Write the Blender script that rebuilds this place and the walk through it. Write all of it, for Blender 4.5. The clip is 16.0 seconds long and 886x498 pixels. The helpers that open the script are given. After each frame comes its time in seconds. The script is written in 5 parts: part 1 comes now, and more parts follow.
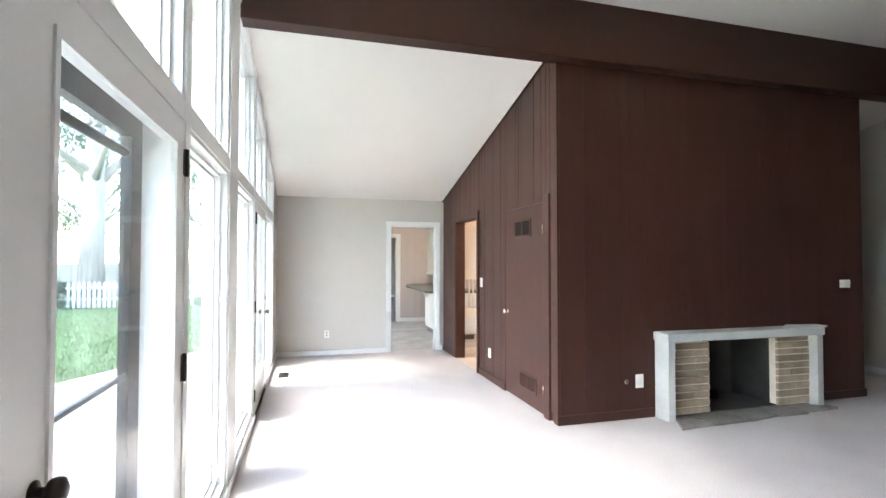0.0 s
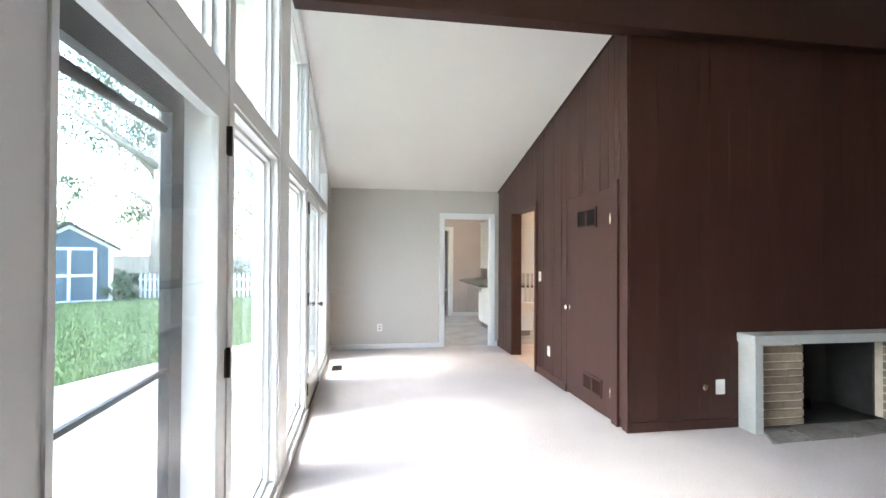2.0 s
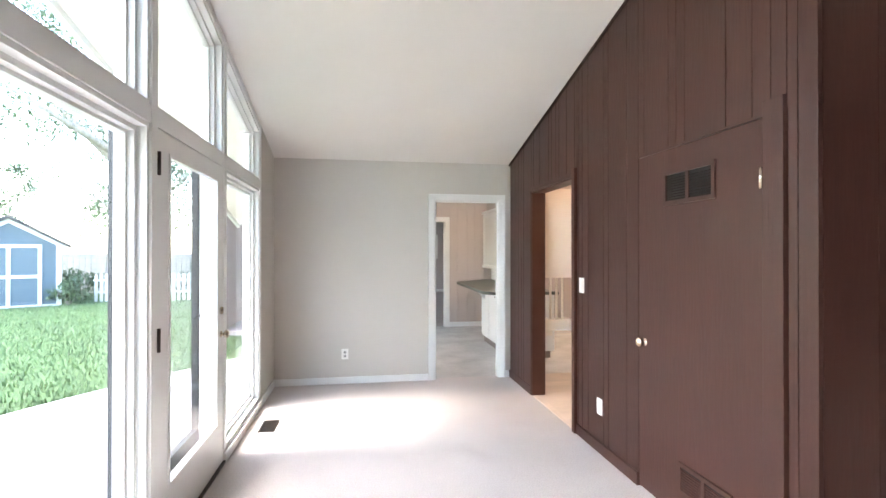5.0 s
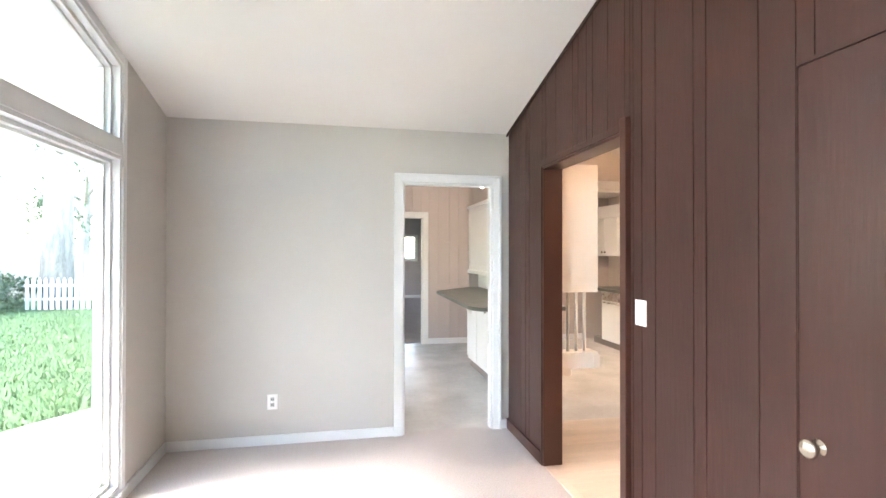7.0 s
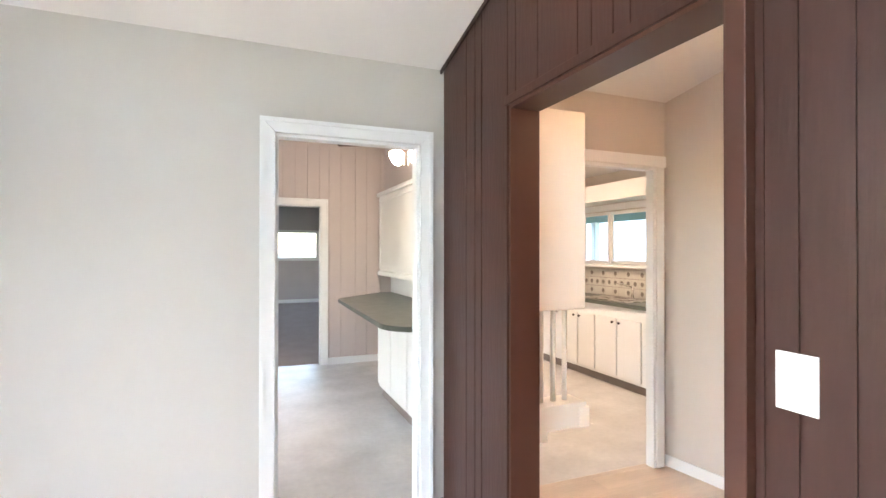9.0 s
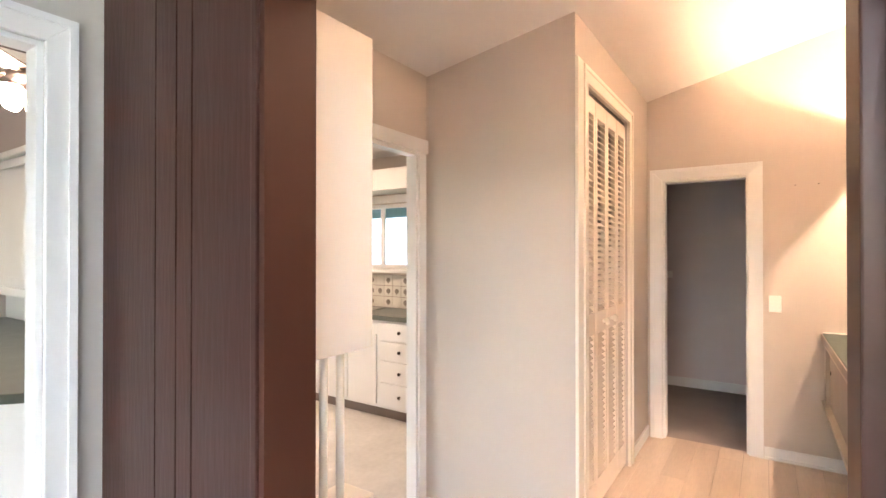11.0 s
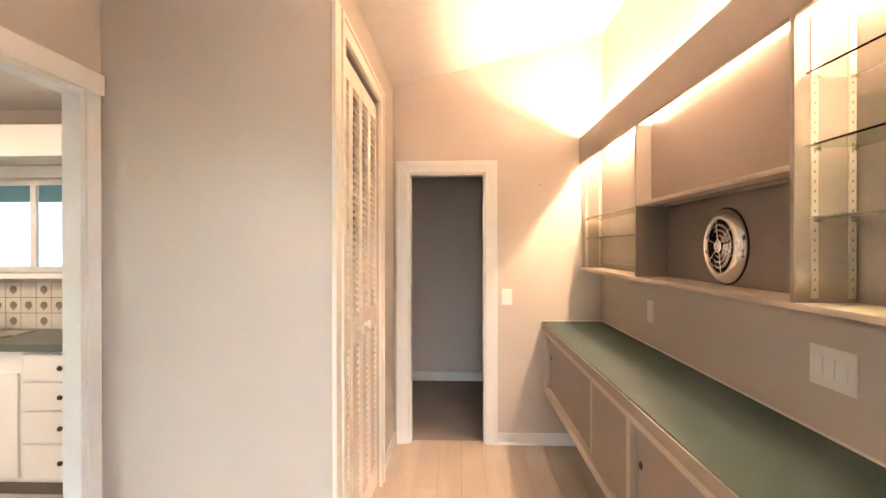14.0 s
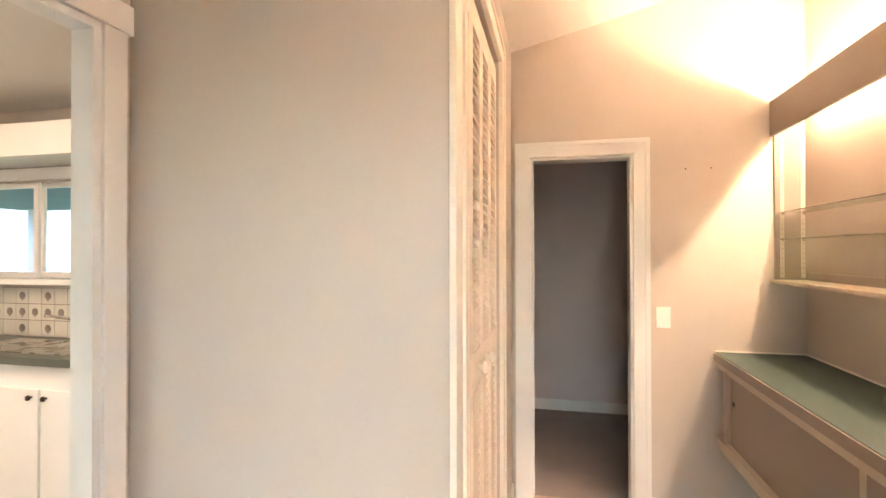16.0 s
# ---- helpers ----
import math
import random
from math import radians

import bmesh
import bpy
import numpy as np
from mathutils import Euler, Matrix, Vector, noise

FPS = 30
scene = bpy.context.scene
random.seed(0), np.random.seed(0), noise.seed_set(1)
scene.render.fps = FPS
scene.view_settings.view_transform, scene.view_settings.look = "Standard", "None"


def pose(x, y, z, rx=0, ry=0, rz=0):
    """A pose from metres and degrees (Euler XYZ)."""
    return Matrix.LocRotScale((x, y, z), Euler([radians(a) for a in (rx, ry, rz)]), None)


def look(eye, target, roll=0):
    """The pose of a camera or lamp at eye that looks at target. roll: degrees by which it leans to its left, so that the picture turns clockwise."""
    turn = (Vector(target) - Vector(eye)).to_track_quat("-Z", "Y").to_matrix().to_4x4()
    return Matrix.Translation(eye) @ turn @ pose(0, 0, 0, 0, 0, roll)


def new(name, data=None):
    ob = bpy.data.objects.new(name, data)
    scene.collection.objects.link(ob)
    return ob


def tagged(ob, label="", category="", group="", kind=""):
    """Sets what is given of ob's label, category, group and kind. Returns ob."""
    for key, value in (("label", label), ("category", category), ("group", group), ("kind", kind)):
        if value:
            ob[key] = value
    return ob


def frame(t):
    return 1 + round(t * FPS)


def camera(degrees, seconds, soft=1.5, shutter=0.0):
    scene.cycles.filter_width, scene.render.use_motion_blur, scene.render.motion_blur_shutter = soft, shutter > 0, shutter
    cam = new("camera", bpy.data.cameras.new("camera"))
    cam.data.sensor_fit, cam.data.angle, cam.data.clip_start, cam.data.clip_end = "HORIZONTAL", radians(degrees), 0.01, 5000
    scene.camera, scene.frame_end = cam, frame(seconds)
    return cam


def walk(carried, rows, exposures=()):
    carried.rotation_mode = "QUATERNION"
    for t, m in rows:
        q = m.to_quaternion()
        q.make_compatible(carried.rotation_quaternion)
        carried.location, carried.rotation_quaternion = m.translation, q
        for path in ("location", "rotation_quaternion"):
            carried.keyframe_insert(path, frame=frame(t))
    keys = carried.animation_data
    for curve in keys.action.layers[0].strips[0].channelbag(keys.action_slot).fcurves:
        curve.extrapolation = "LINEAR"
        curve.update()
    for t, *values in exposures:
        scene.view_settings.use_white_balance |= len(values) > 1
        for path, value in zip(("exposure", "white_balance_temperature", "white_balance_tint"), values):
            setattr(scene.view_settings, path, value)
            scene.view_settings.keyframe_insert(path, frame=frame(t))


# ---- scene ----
cam = camera(84.36, 16.0)
# seconds, eye (x, y, z), yaw, pitch, roll
ROWS = [
    (0.0, 0.084, 0.090, 1.468, -15.238, 1.396, -0.031),
    (0.5, 0.075, 0.099, 1.470, -12.334, 1.376, -0.094),
    (1.0, 0.069, 0.112, 1.459, -10.427, 1.337, -0.120),
    (1.5, 0.079, 0.174, 1.450, -9.523, 0.960, -0.196),
    (2.0, 0.094, 0.344, 1.442, -9.231, 0.747, -0.270),
    (2.5, 0.140, 0.570, 1.438, -9.280, 0.339, -0.066),
    (3.0, 0.251, 0.890, 1.424, -9.046, 0.144, -0.175),
    (5.5, 0.611, 2.872, 1.459, -9.662, 0.312, 0.063),
    (6.0, 0.717, 3.261, 1.457, -10.087, 0.333, 0.012),
    (6.5, 0.824, 3.641, 1.451, -10.440, 0.373, -0.162),
    (7.0, 0.886, 4.030, 1.466, -11.341, 0.449, -0.093),
    (7.5, 0.989, 4.403, 1.466, -11.983, 0.335, -0.028),
    (8.0, 1.076, 4.760, 1.454, -13.313, 0.246, -0.164),
    (10.5, 1.462, 6.184, 1.451, -46.784, 0.373, 0.200),
    (11.0, 1.589, 6.333, 1.467, -56.588, 0.344, -0.000),
    (11.5, 1.680, 6.424, 1.476, -66.139, 0.286, 0.200),
    (12.0, 1.753, 6.511, 1.486, -74.783, 0.086, 0.400),
    (12.5, 1.804, 6.589, 1.475, -81.979, 0.086, 0.300),
    (13.0, 1.862, 6.621, 1.470, -86.216, 0.143, 0.200),
    (13.5, 1.962, 6.636, 1.472, -87.880, -0.029, 0.100),
    (14.0, 2.107, 6.632, 1.466, -88.109, -0.143, 0.100),
    (14.5, 2.271, 6.647, 1.449, -88.138, -0.057, 0.300),
    (15.0, 2.451, 6.694, 1.454, -87.764, 0.287, 0.300),
    (15.5, 2.604, 6.761, 1.465, -84.549, 0.115, 0.000),
    (16.0, 2.807, 6.871, 1.464, -77.111, 0.458, 0.100),
]
EXPOSURES = [(0.0, 4.72, 6800, 8), (1.5, 4.54, 6800, 8), (3.0, 4.26, 6850, 8), (5.5, 4.58, 7050, 12), (8.0, 4.9, 6950, 11), (10.5, 4.8, 7000, 14), (16.0, 4.84, 7000, 8)]
walk(cam, [(t, pose(x, y, z, 90 + pitch, roll, yaw)) for t, x, y, z, yaw, pitch, roll in ROWS], EXPOSURES)

# ---- light ----
SUN_EL, SUN_AZ = radians(48), radians(262)      # azimuth from +y towards +x
world = bpy.data.worlds.new("world")
scene.world = world
world.use_nodes = True
sky = world.node_tree.nodes.new("ShaderNodeTexSky")
sky.sky_type, sky.sun_disc = "NISHITA", False
sky.sun_elevation, sky.sun_rotation = SUN_EL, SUN_AZ
back = world.node_tree.nodes["Background"]
world.node_tree.links.new(sky.outputs[0], back.inputs[0])
back.inputs[1].default_value = 0.10
sun = new("sun", bpy.data.lights.new("sun", "SUN"))
sun.data.energy, sun.data.angle, sun.data.color = 0.28, radians(20), (1.0, 0.985, 0.96)
sun_dir = Vector((math.sin(SUN_AZ) * math.cos(SUN_EL), math.cos(SUN_AZ) * math.cos(SUN_EL), math.sin(SUN_EL)))
sun.matrix_world = look(sun_dir * 30, (0, 0, 0))


# ---- materials ----
def material(name, colour, rough=0.6, metal=0.0, vary=0.06, scale=8.0, bump=0.0, bump_scale=60.0, stretch=(1, 1, 1), fine=0.0,
             spec=0.5, per_object=0.0, dark=None):
    m = bpy.data.materials.new(name)
    m.use_nodes = True
    n, l = m.node_tree.nodes, m.node_tree.links
    b = n["Principled BSDF"]
    b.inputs["Roughness"].default_value, b.inputs["Metallic"].default_value = rough, metal
    b.inputs["Specular IOR Level"].default_value = spec
    co = n.new("ShaderNodeTexCoord")
    mp = n.new("ShaderNodeMapping")
    mp.inputs["Scale"].default_value = stretch
    l.new(co.outputs["Object"], mp.inputs["Vector"])
    t1 = n.new("ShaderNodeTexNoise")
    t1.inputs["Scale"].default_value, t1.inputs["Detail"].default_value = scale, 5.0
    l.new(mp.outputs[0], t1.inputs["Vector"])
    ramp = n.new("ShaderNodeValToRGB")
    lo = dark or [c * (1 - vary) for c in colour]
    hi = colour if dark else [min(1, c * (1 + vary)) for c in colour]
    ramp.color_ramp.elements[0].color, ramp.color_ramp.elements[1].color = (*lo, 1), (*hi, 1)
    ramp.color_ramp.elements[0].position, ramp.color_ramp.elements[1].position = 0.3, 0.7
    l.new(t1.outputs["Fac"], ramp.inputs[0])
    out = ramp.outputs[0]
    t2 = n.new("ShaderNodeTexNoise")
    t2.inputs["Scale"].default_value, t2.inputs["Detail"].default_value = bump_scale, 4.0
    l.new(mp.outputs[0], t2.inputs["Vector"])
    if fine:
        mx = n.new("ShaderNodeMix")
        mx.data_type, mx.blend_type = "RGBA", "MULTIPLY"
        mx.inputs["Factor"].default_value = 1.0
        r2 = n.new("ShaderNodeMapRange")
        r2.inputs[1].default_value, r2.inputs[2].default_value = 0.3, 0.7
        r2.inputs[3].default_value, r2.inputs[4].default_value = 1 - fine, 1.0
        l.new(t2.outputs["Fac"], r2.inputs[0])
        l.new(out, mx.inputs["A"])
        l.new(r2.outputs[0], mx.inputs["B"])
        out = mx.outputs["Result"]
    if per_object:
        inf = n.new("ShaderNodeObjectInfo")
        r3 = n.new("ShaderNodeMapRange")
        r3.inputs[3].default_value, r3.inputs[4].default_value = 1 - per_object, 1 + per_object
        l.new(inf.outputs["Random"], r3.inputs[0])
        mx = n.new("ShaderNodeMix")
        mx.data_type, mx.blend_type = "RGBA", "MULTIPLY"
        mx.inputs["Factor"].default_value = 1.0
        l.new(out, mx.inputs["A"])
        l.new(r3.outputs[0], mx.inputs["B"])
        out = mx.outputs["Result"]
    l.new(out, b.inputs["Base Color"])
    rr = n.new("ShaderNodeMapRange")
    rr.inputs[3].default_value, rr.inputs[4].default_value = max(0.02, rough - 0.08), min(1, rough + 0.08)
    l.new(t1.outputs["Fac"], rr.inputs[0])
    l.new(rr.outputs[0], b.inputs["Roughness"])
    if bump:
        bp = n.new("ShaderNodeBump")
        bp.inputs["Strength"].default_value, bp.inputs["Distance"].default_value = bump, 0.01
        l.new(t2.outputs["Fac"], bp.inputs["Height"])
        l.new(bp.outputs[0], b.inputs["Normal"])
    return m


def glowing(name, colour, strength):
    m = bpy.data.materials.new(name)
    m.use_nodes = True
    b = m.node_tree.nodes["Principled BSDF"]
    b.inputs["Base Color"].default_value = (0.8, 0.8, 0.8, 1)
    b.inputs["Emission Color"].default_value, b.inputs["Emission Strength"].default_value = (*colour, 1), strength
    return m


def glass_material(name, tint=(1, 1, 1), rough=0.0, ior=1.18):
    m = bpy.data.materials.new(name)
    m.use_nodes = True
    b = m.node_tree.nodes["Principled BSDF"]
    b.inputs["Base Color"].default_value = (*tint, 1)
    b.inputs["Transmission Weight"].default_value, b.inputs["Roughness"].default_value, b.inputs["IOR"].default_value = 1.0, rough, ior
    return m


M = {
    "carpet": material("carpet", (0.62, 0.575, 0.555), 0.95, vary=0.05, scale=2.0, bump=0.7, bump_scale=110, fine=0.24, spec=0.1),
    # dark carpet; the back room's shade is put into this colour
    "carpet_dark_shaded": material("carpet_dark_shaded", (0.42, 0.38, 0.37), 0.95, vary=0.06, scale=3, bump=0.5, bump_scale=170, fine=0.2, spec=0.1),
    "wall": material("wall_paint", (0.52, 0.50, 0.465), 0.62, vary=0.02, scale=1.5, bump=0.05, bump_scale=220, spec=0.3),
    "wall_warm": material("warm_wall_paint", (0.55, 0.50, 0.45), 0.55, vary=0.02, scale=1.5, bump=0.05, bump_scale=220, spec=0.3),
    # wall paint lightened in place of light that hardly reaches the small room
    "wall_room": material("light_boosted_wall_paint", (0.66, 0.595, 0.60), 0.7, vary=0.03, scale=1.5, bump=0.04, bump_scale=220, spec=0.2),
    # wall paint darkened to carry the shade of closet and far room
    "wall_shaded": material("shade_darkened_wall_paint", (0.44, 0.40, 0.40), 0.7, vary=0.03, scale=1.5, bump=0.04, bump_scale=220, spec=0.2),
    "panel": material("pale_panel_paint", (0.50, 0.44, 0.42), 0.45, vary=0.03, scale=2, bump=0.05, bump_scale=90),
    "ceiling": material("ceiling_paint", (0.72, 0.70, 0.67), 0.85, vary=0.02, scale=1.2, bump=0.12, bump_scale=150, spec=0.2),
    "trim": material("white_trim_paint", (0.74, 0.755, 0.75), 0.35, vary=0.02, scale=3, bump=0.03, bump_scale=60),
    "cream": material("cream_paint", (0.80, 0.76, 0.68), 0.4, vary=0.02, scale=3, bump=0.04, bump_scale=70),
    "white": material("white_cabinet_paint", (0.78, 0.79, 0.78), 0.35, vary=0.02, scale=3, bump=0.03, bump_scale=60),
    "brown": material("brown_painted_wood", (0.044, 0.0164, 0.0120), 0.40, spec=0.32, vary=0.10, scale=5, bump=0.12, bump_scale=22, stretch=(3, 3, 0.35), fine=0.10, per_object=0.07),
    "grille_dark": material("dark_brown_grille_enamel", (0.014, 0.009, 0.008), 0.6, vary=0.1, scale=8, spec=0.1),
    "brown_gap": material("brown_joint", (0.024, 0.0098, 0.0078), 0.7, vary=0.1, scale=6),
    "brown_stain": material("brown_stained_jamb", (0.056, 0.020, 0.013), 0.4, vary=0.05, scale=4, spec=0.35),
    "vinyl": material("pale_plank_vinyl", (0.60, 0.50, 0.41), 0.33, vary=0.10, scale=2.2, bump=0.05, bump_scale=26, stretch=(0.5, 3.5, 1), fine=0.10, per_object=0.07),
    "tile_floor": material("grey_kitchen_vinyl", (0.68, 0.67, 0.65), 0.24, vary=0.10, scale=3, bump=0.04, bump_scale=25, fine=0.08),
    "green": material("green_laminate", (0.066, 0.100, 0.088), 0.5, spec=0.3, vary=0.07, scale=9, bump=0.05, bump_scale=120, fine=0.12),
    "slate": material("dark_counter_laminate", (0.10, 0.115, 0.10), 0.35, vary=0.1, scale=9, bump=0.04, bump_scale=120, fine=0.1),
    "taupe": material("taupe_cabinet_paint", (0.26, 0.215, 0.18), 0.4, vary=0.04, scale=4, bump=0.05, bump_scale=80),
    "taupe_gloss": material("semi_gloss_taupe_paint", (0.26, 0.215, 0.18), 0.2, vary=0.03, scale=4, bump=0.03, bump_scale=30, spec=0.7),
    # taupe darkened to hold the shade of recesses; also the grout colour
    "taupe_dark": material("taupe_shade_and_grout", (0.20, 0.165, 0.145), 0.5, vary=0.05, scale=4, bump=0.05, bump_scale=80),
    "taupe_light": material("pale_taupe_trim_paint", (0.47, 0.40, 0.33), 0.38, vary=0.04, scale=4, bump=0.05, bump_scale=80),
    "louver": material("beige_louver_paint", (0.84, 0.77, 0.68), 0.42, vary=0.015, scale=4, bump=0.04, bump_scale=60),
    "limestone": material("pale_limestone", (0.44, 0.45, 0.43), 0.75, vary=0.08, scale=4, bump=0.12, bump_scale=45, fine=0.07),
    "brick": material("tan_thin_brick", (0.36, 0.28, 0.20), 0.85, vary=0.22, scale=7, bump=0.5, bump_scale=40, fine=0.25, per_object=0.2),
    "mortar": material("pale_mortar", (0.68, 0.60, 0.50), 0.95, vary=0.08, scale=12, bump=0.5, bump_scale=90),
    "flag": material("grey_flagstone", (0.27, 0.255, 0.23), 0.8, vary=0.2, scale=5, bump=0.5, bump_scale=22, fine=0.2, per_object=0.15),
    "soot": material("sooty_firebox", (0.045, 0.042, 0.040), 0.9, vary=0.4, scale=4, bump=0.4, bump_scale=20),
    "chrome": material("chrome", (0.80, 0.78, 0.75), 0.16, 1.0, vary=0.04, scale=10),
    "brass": material("brushed_brass", (0.62, 0.55, 0.45), 0.24, 1.0, vary=0.08, scale=12),
    "bronze": material("dark_bronze", (0.045, 0.035, 0.03), 0.4, 0.7, vary=0.2, scale=12),
    "storm": material("dark_grey_aluminium", (0.022, 0.025, 0.028), 0.45, 0.2, vary=0.1, scale=6),
    "plate": material("white_plastic", (0.82, 0.81, 0.78), 0.35, vary=0.01),
    "slot": material("dark_slot", (0.02, 0.019, 0.018), 0.8, spec=0.15),
    "steel": material("stainless_steel", (0.55, 0.53, 0.50), 0.28, 1.0, vary=0.06, scale=10),
    "tile": material("patterned_glazed_tile", (0.56, 0.55, 0.50), 0.2, vary=0.08, scale=5, per_object=0.06),
    "motif": material("tile_motif", (0.17, 0.15, 0.13), 0.3, vary=0.2, scale=20),
    "concrete": material("patio_concrete", (0.46, 0.44, 0.41), 0.9, vary=0.12, scale=1.6, bump=0.4, bump_scale=60, fine=0.15),
    "soffit": material("soffit_paint", (0.74, 0.72, 0.66), 0.7, vary=0.03, scale=2),
    "grass": material("lawn", (0.125, 0.200, 0.088), 0.9, vary=0.28, scale=2.6, bump=0.9, bump_scale=34, fine=0.45, spec=0.1),
    "blade": material("grass_blade", (0.135, 0.215, 0.095), 0.8, vary=0.35, scale=3.0),
    "old_fence": material("weathered_fence_wood", (0.46, 0.44, 0.40), 0.9, vary=0.15, scale=4, bump=0.3, bump_scale=20, fine=0.2),
    "siding": material("grey_blue_siding", (0.22, 0.27, 0.32), 0.8, vary=0.08, scale=2, bump=0.1),
    "leaf": material("leaves", (0.10, 0.15, 0.08), 0.6, vary=0.4, scale=1.5),
    "bark": material("bark", (0.46, 0.43, 0.39), 0.95, vary=0.3, scale=3, bump=0.9, bump_scale=14, stretch=(3, 3, 0.6), fine=0.3),
    "shed_blue": material("slate_blue_siding", (0.115, 0.165, 0.20), 0.75, vary=0.08, scale=3, bump=0.1),
    "shingle": material("dark_shingle", (0.09, 0.085, 0.085), 0.9, vary=0.25, scale=9, bump=0.4),
    "glass": glass_material("window_glass"),
    # grey tint only dims the outdoors behind the storm doors; there is no mesh
    "storm_glass": glass_material("dimming_storm_glass", (0.80, 0.81, 0.81), 0.0, 1.12),
    "shelf_glass": glass_material("shelf_glass", (0.88, 0.97, 0.92)),
    "lamp_warm": glowing("warm_tube_glow", (1.0, 0.69, 0.49), 17),
    "lamp_dim": glowing("dim_warm_tube_glow", (1.0, 0.69, 0.49), 7),
    "lamp_bulb": glowing("bulb_glow", (1.0, 0.80, 0.66), 4),
    "lamp_kitchen": glowing("kitchen_lamp_glow", (1.0, 0.74, 0.56), 0.9),
}


# ---- builders ----
def bm_new():
    return bmesh.new()


def box(bm, x0, x1, y0, y1, z0, z1, bevel=0.0):
    vs = [bm.verts.new(p) for p in ((x0, y0, z0), (x1, y0, z0), (x1, y1, z0), (x0, y1, z0), (x0, y0, z1), (x1, y0, z1), (x1, y1, z1), (x0, y1, z1))]
    fs = [bm.faces.new([vs[i] for i in q]) for q in ((3, 2, 1, 0), (4, 5, 6, 7), (0, 1, 5, 4), (1, 2, 6, 5), (2, 3, 7, 6), (3, 0, 4, 7))]
    if bevel:
        es = {e for f in fs for e in f.edges}
        bmesh.ops.bevel(bm, geom=list(es), offset=bevel, segments=2, affect="EDGES", profile=0.6)
    return bm


def prism(bm, poly, axis, a, b, bevel=0.0):
    """A polygon of two coordinates, drawn out along axis from a to b."""
    def put(p, w):
        return {"x": (w, p[0], p[1]), "y": (p[0], w, p[1]), "z": (p[0], p[1], w)}[axis]
    va, vb = [bm.verts.new(put(p, a)) for p in poly], [bm.verts.new(put(p, b)) for p in poly]
    fs = [bm.faces.new(va), bm.faces.new(vb[::-1])]
    for i in range(len(poly)):
        j = (i + 1) % len(poly)
        fs.append(bm.faces.new((va[j], va[i], vb[i], vb[j])))
    bmesh.ops.recalc_face_normals(bm, faces=fs)
    if bevel:
        bmesh.ops.bevel(bm, geom=list({e for f in fs for e in f.edges}), offset=bevel, segments=2, affect="EDGES", profile=0.6)
    return bm


def tube(bm, p0, p1, r0, r1=None, n=12):
    p0, p1 = Vector(p0), Vector(p1)
    d = p1 - p0
    m = Matrix.Translation((p0 + p1) / 2) @ d.to_track_quat("Z", "Y").to_matrix().to_4x4()
    bmesh.ops.create_cone(bm, cap_ends=True, segments=n, radius1=r0, radius2=r0 if r1 is None else r1, depth=d.length, matrix=m)
    return bm


def lathe(bm, profile, origin, way, n=20):
    """Turns (radius, height) pairs about an axis from origin along way."""
    q = Vector(way).to_track_quat("Z", "Y").to_matrix().to_4x4()
    m = Matrix.Translation(origin) @ q
    rings = []
    for r, h in profile:
        rings.append([bm.verts.new(m @ Vector((r * math.cos(k * math.tau / n), r * math.sin(k * math.tau / n), h))) for k in range(n)])
    for a, b in zip(rings, rings[1:]):
        for k in range(n):
            bm.faces.new((a[k], a[(k + 1) % n], b[(k + 1) % n], b[k]))
    bm.faces.new(rings[0][::-1])
    bm.faces.new(rings[-1])
    return bm


def finish(name, bm, mat, smooth=False):
    me = bpy.data.meshes.new(name)
    bm.to_mesh(me)
    bm.free()
    me.materials.append(M[mat])
    if smooth:
        for p in me.polygons:
            p.use_smooth = True
    return me


def base(name, at, label, category, group="", kind=""):
    ob = new(name)
    ob.location = at
    ob.empty_display_size = 0.1
    return tagged(ob, label, category, group, kind)


def rooted(ob, parent):
    """Parents ob, whose mesh is in world metres, keeping it in place."""
    chain, p = Matrix.Identity(4), parent
    while p:
        local = Matrix.Translation(p.location)
        chain = (p.matrix_parent_inverse @ local if p.parent else local) @ chain
        p = p.parent
    ob.parent, ob.matrix_parent_inverse = parent, chain.inverted()
    return ob


def part(name, bm, mat, parent, label="", smooth=False, kind=""):
    ob = rooted(new(name, finish(name, bm, mat, smooth)), parent)
    return tagged(ob, label, "", "", kind)


def solid(name, bm, mat, label, category, kind="", smooth=False, group=""):
    return tagged(new(name, finish(name, bm, mat, smooth)), label, category, group, kind)


# ---- plan ----
WX = -0.405            # inner face of the window wall
FY = 7.96              # far wall of the living room
BX = 2.23              # west face of the panelled block
BY = 4.055             # front face of the panelled block
EX = 5.765             # end wall of the hall
BARY = 5.57            # bar wall
CLY = 7.125            # closet front
KY = 7.945              # kitchen opening
SLOPE = 0.245


def roof(y):
    return 2.465 + SLOPE * (FY - y)


def wall_pieces(bm, axis, a, b, s0, s1, top, openings=(), z0=0.0):
    """A wall that runs from s0 to s1, a to b thick along axis, with rectangular openings (start, end, sill, head)."""
    cuts = sorted({s0, s1, *[o[0] for o in openings], *[o[1] for o in openings]})
    for u, v in zip(cuts, cuts[1:]):
        hole = [o for o in openings if o[0] <= u + 1e-6 and v <= o[1] + 1e-6]
        if not hole:
            prism(bm, [(u, z0), (v, z0), (v, top(v)), (u, top(u))], axis, a, b)
        else:
            if hole[0][2] > z0 + 0.01:
                prism(bm, [(u, z0), (v, z0), (v, hole[0][2]), (u, hole[0][2])], axis, a, b)
            prism(bm, [(u, hole[0][3]), (v, hole[0][3]), (v, top(v)), (u, top(u))], axis, a, b)
    return bm


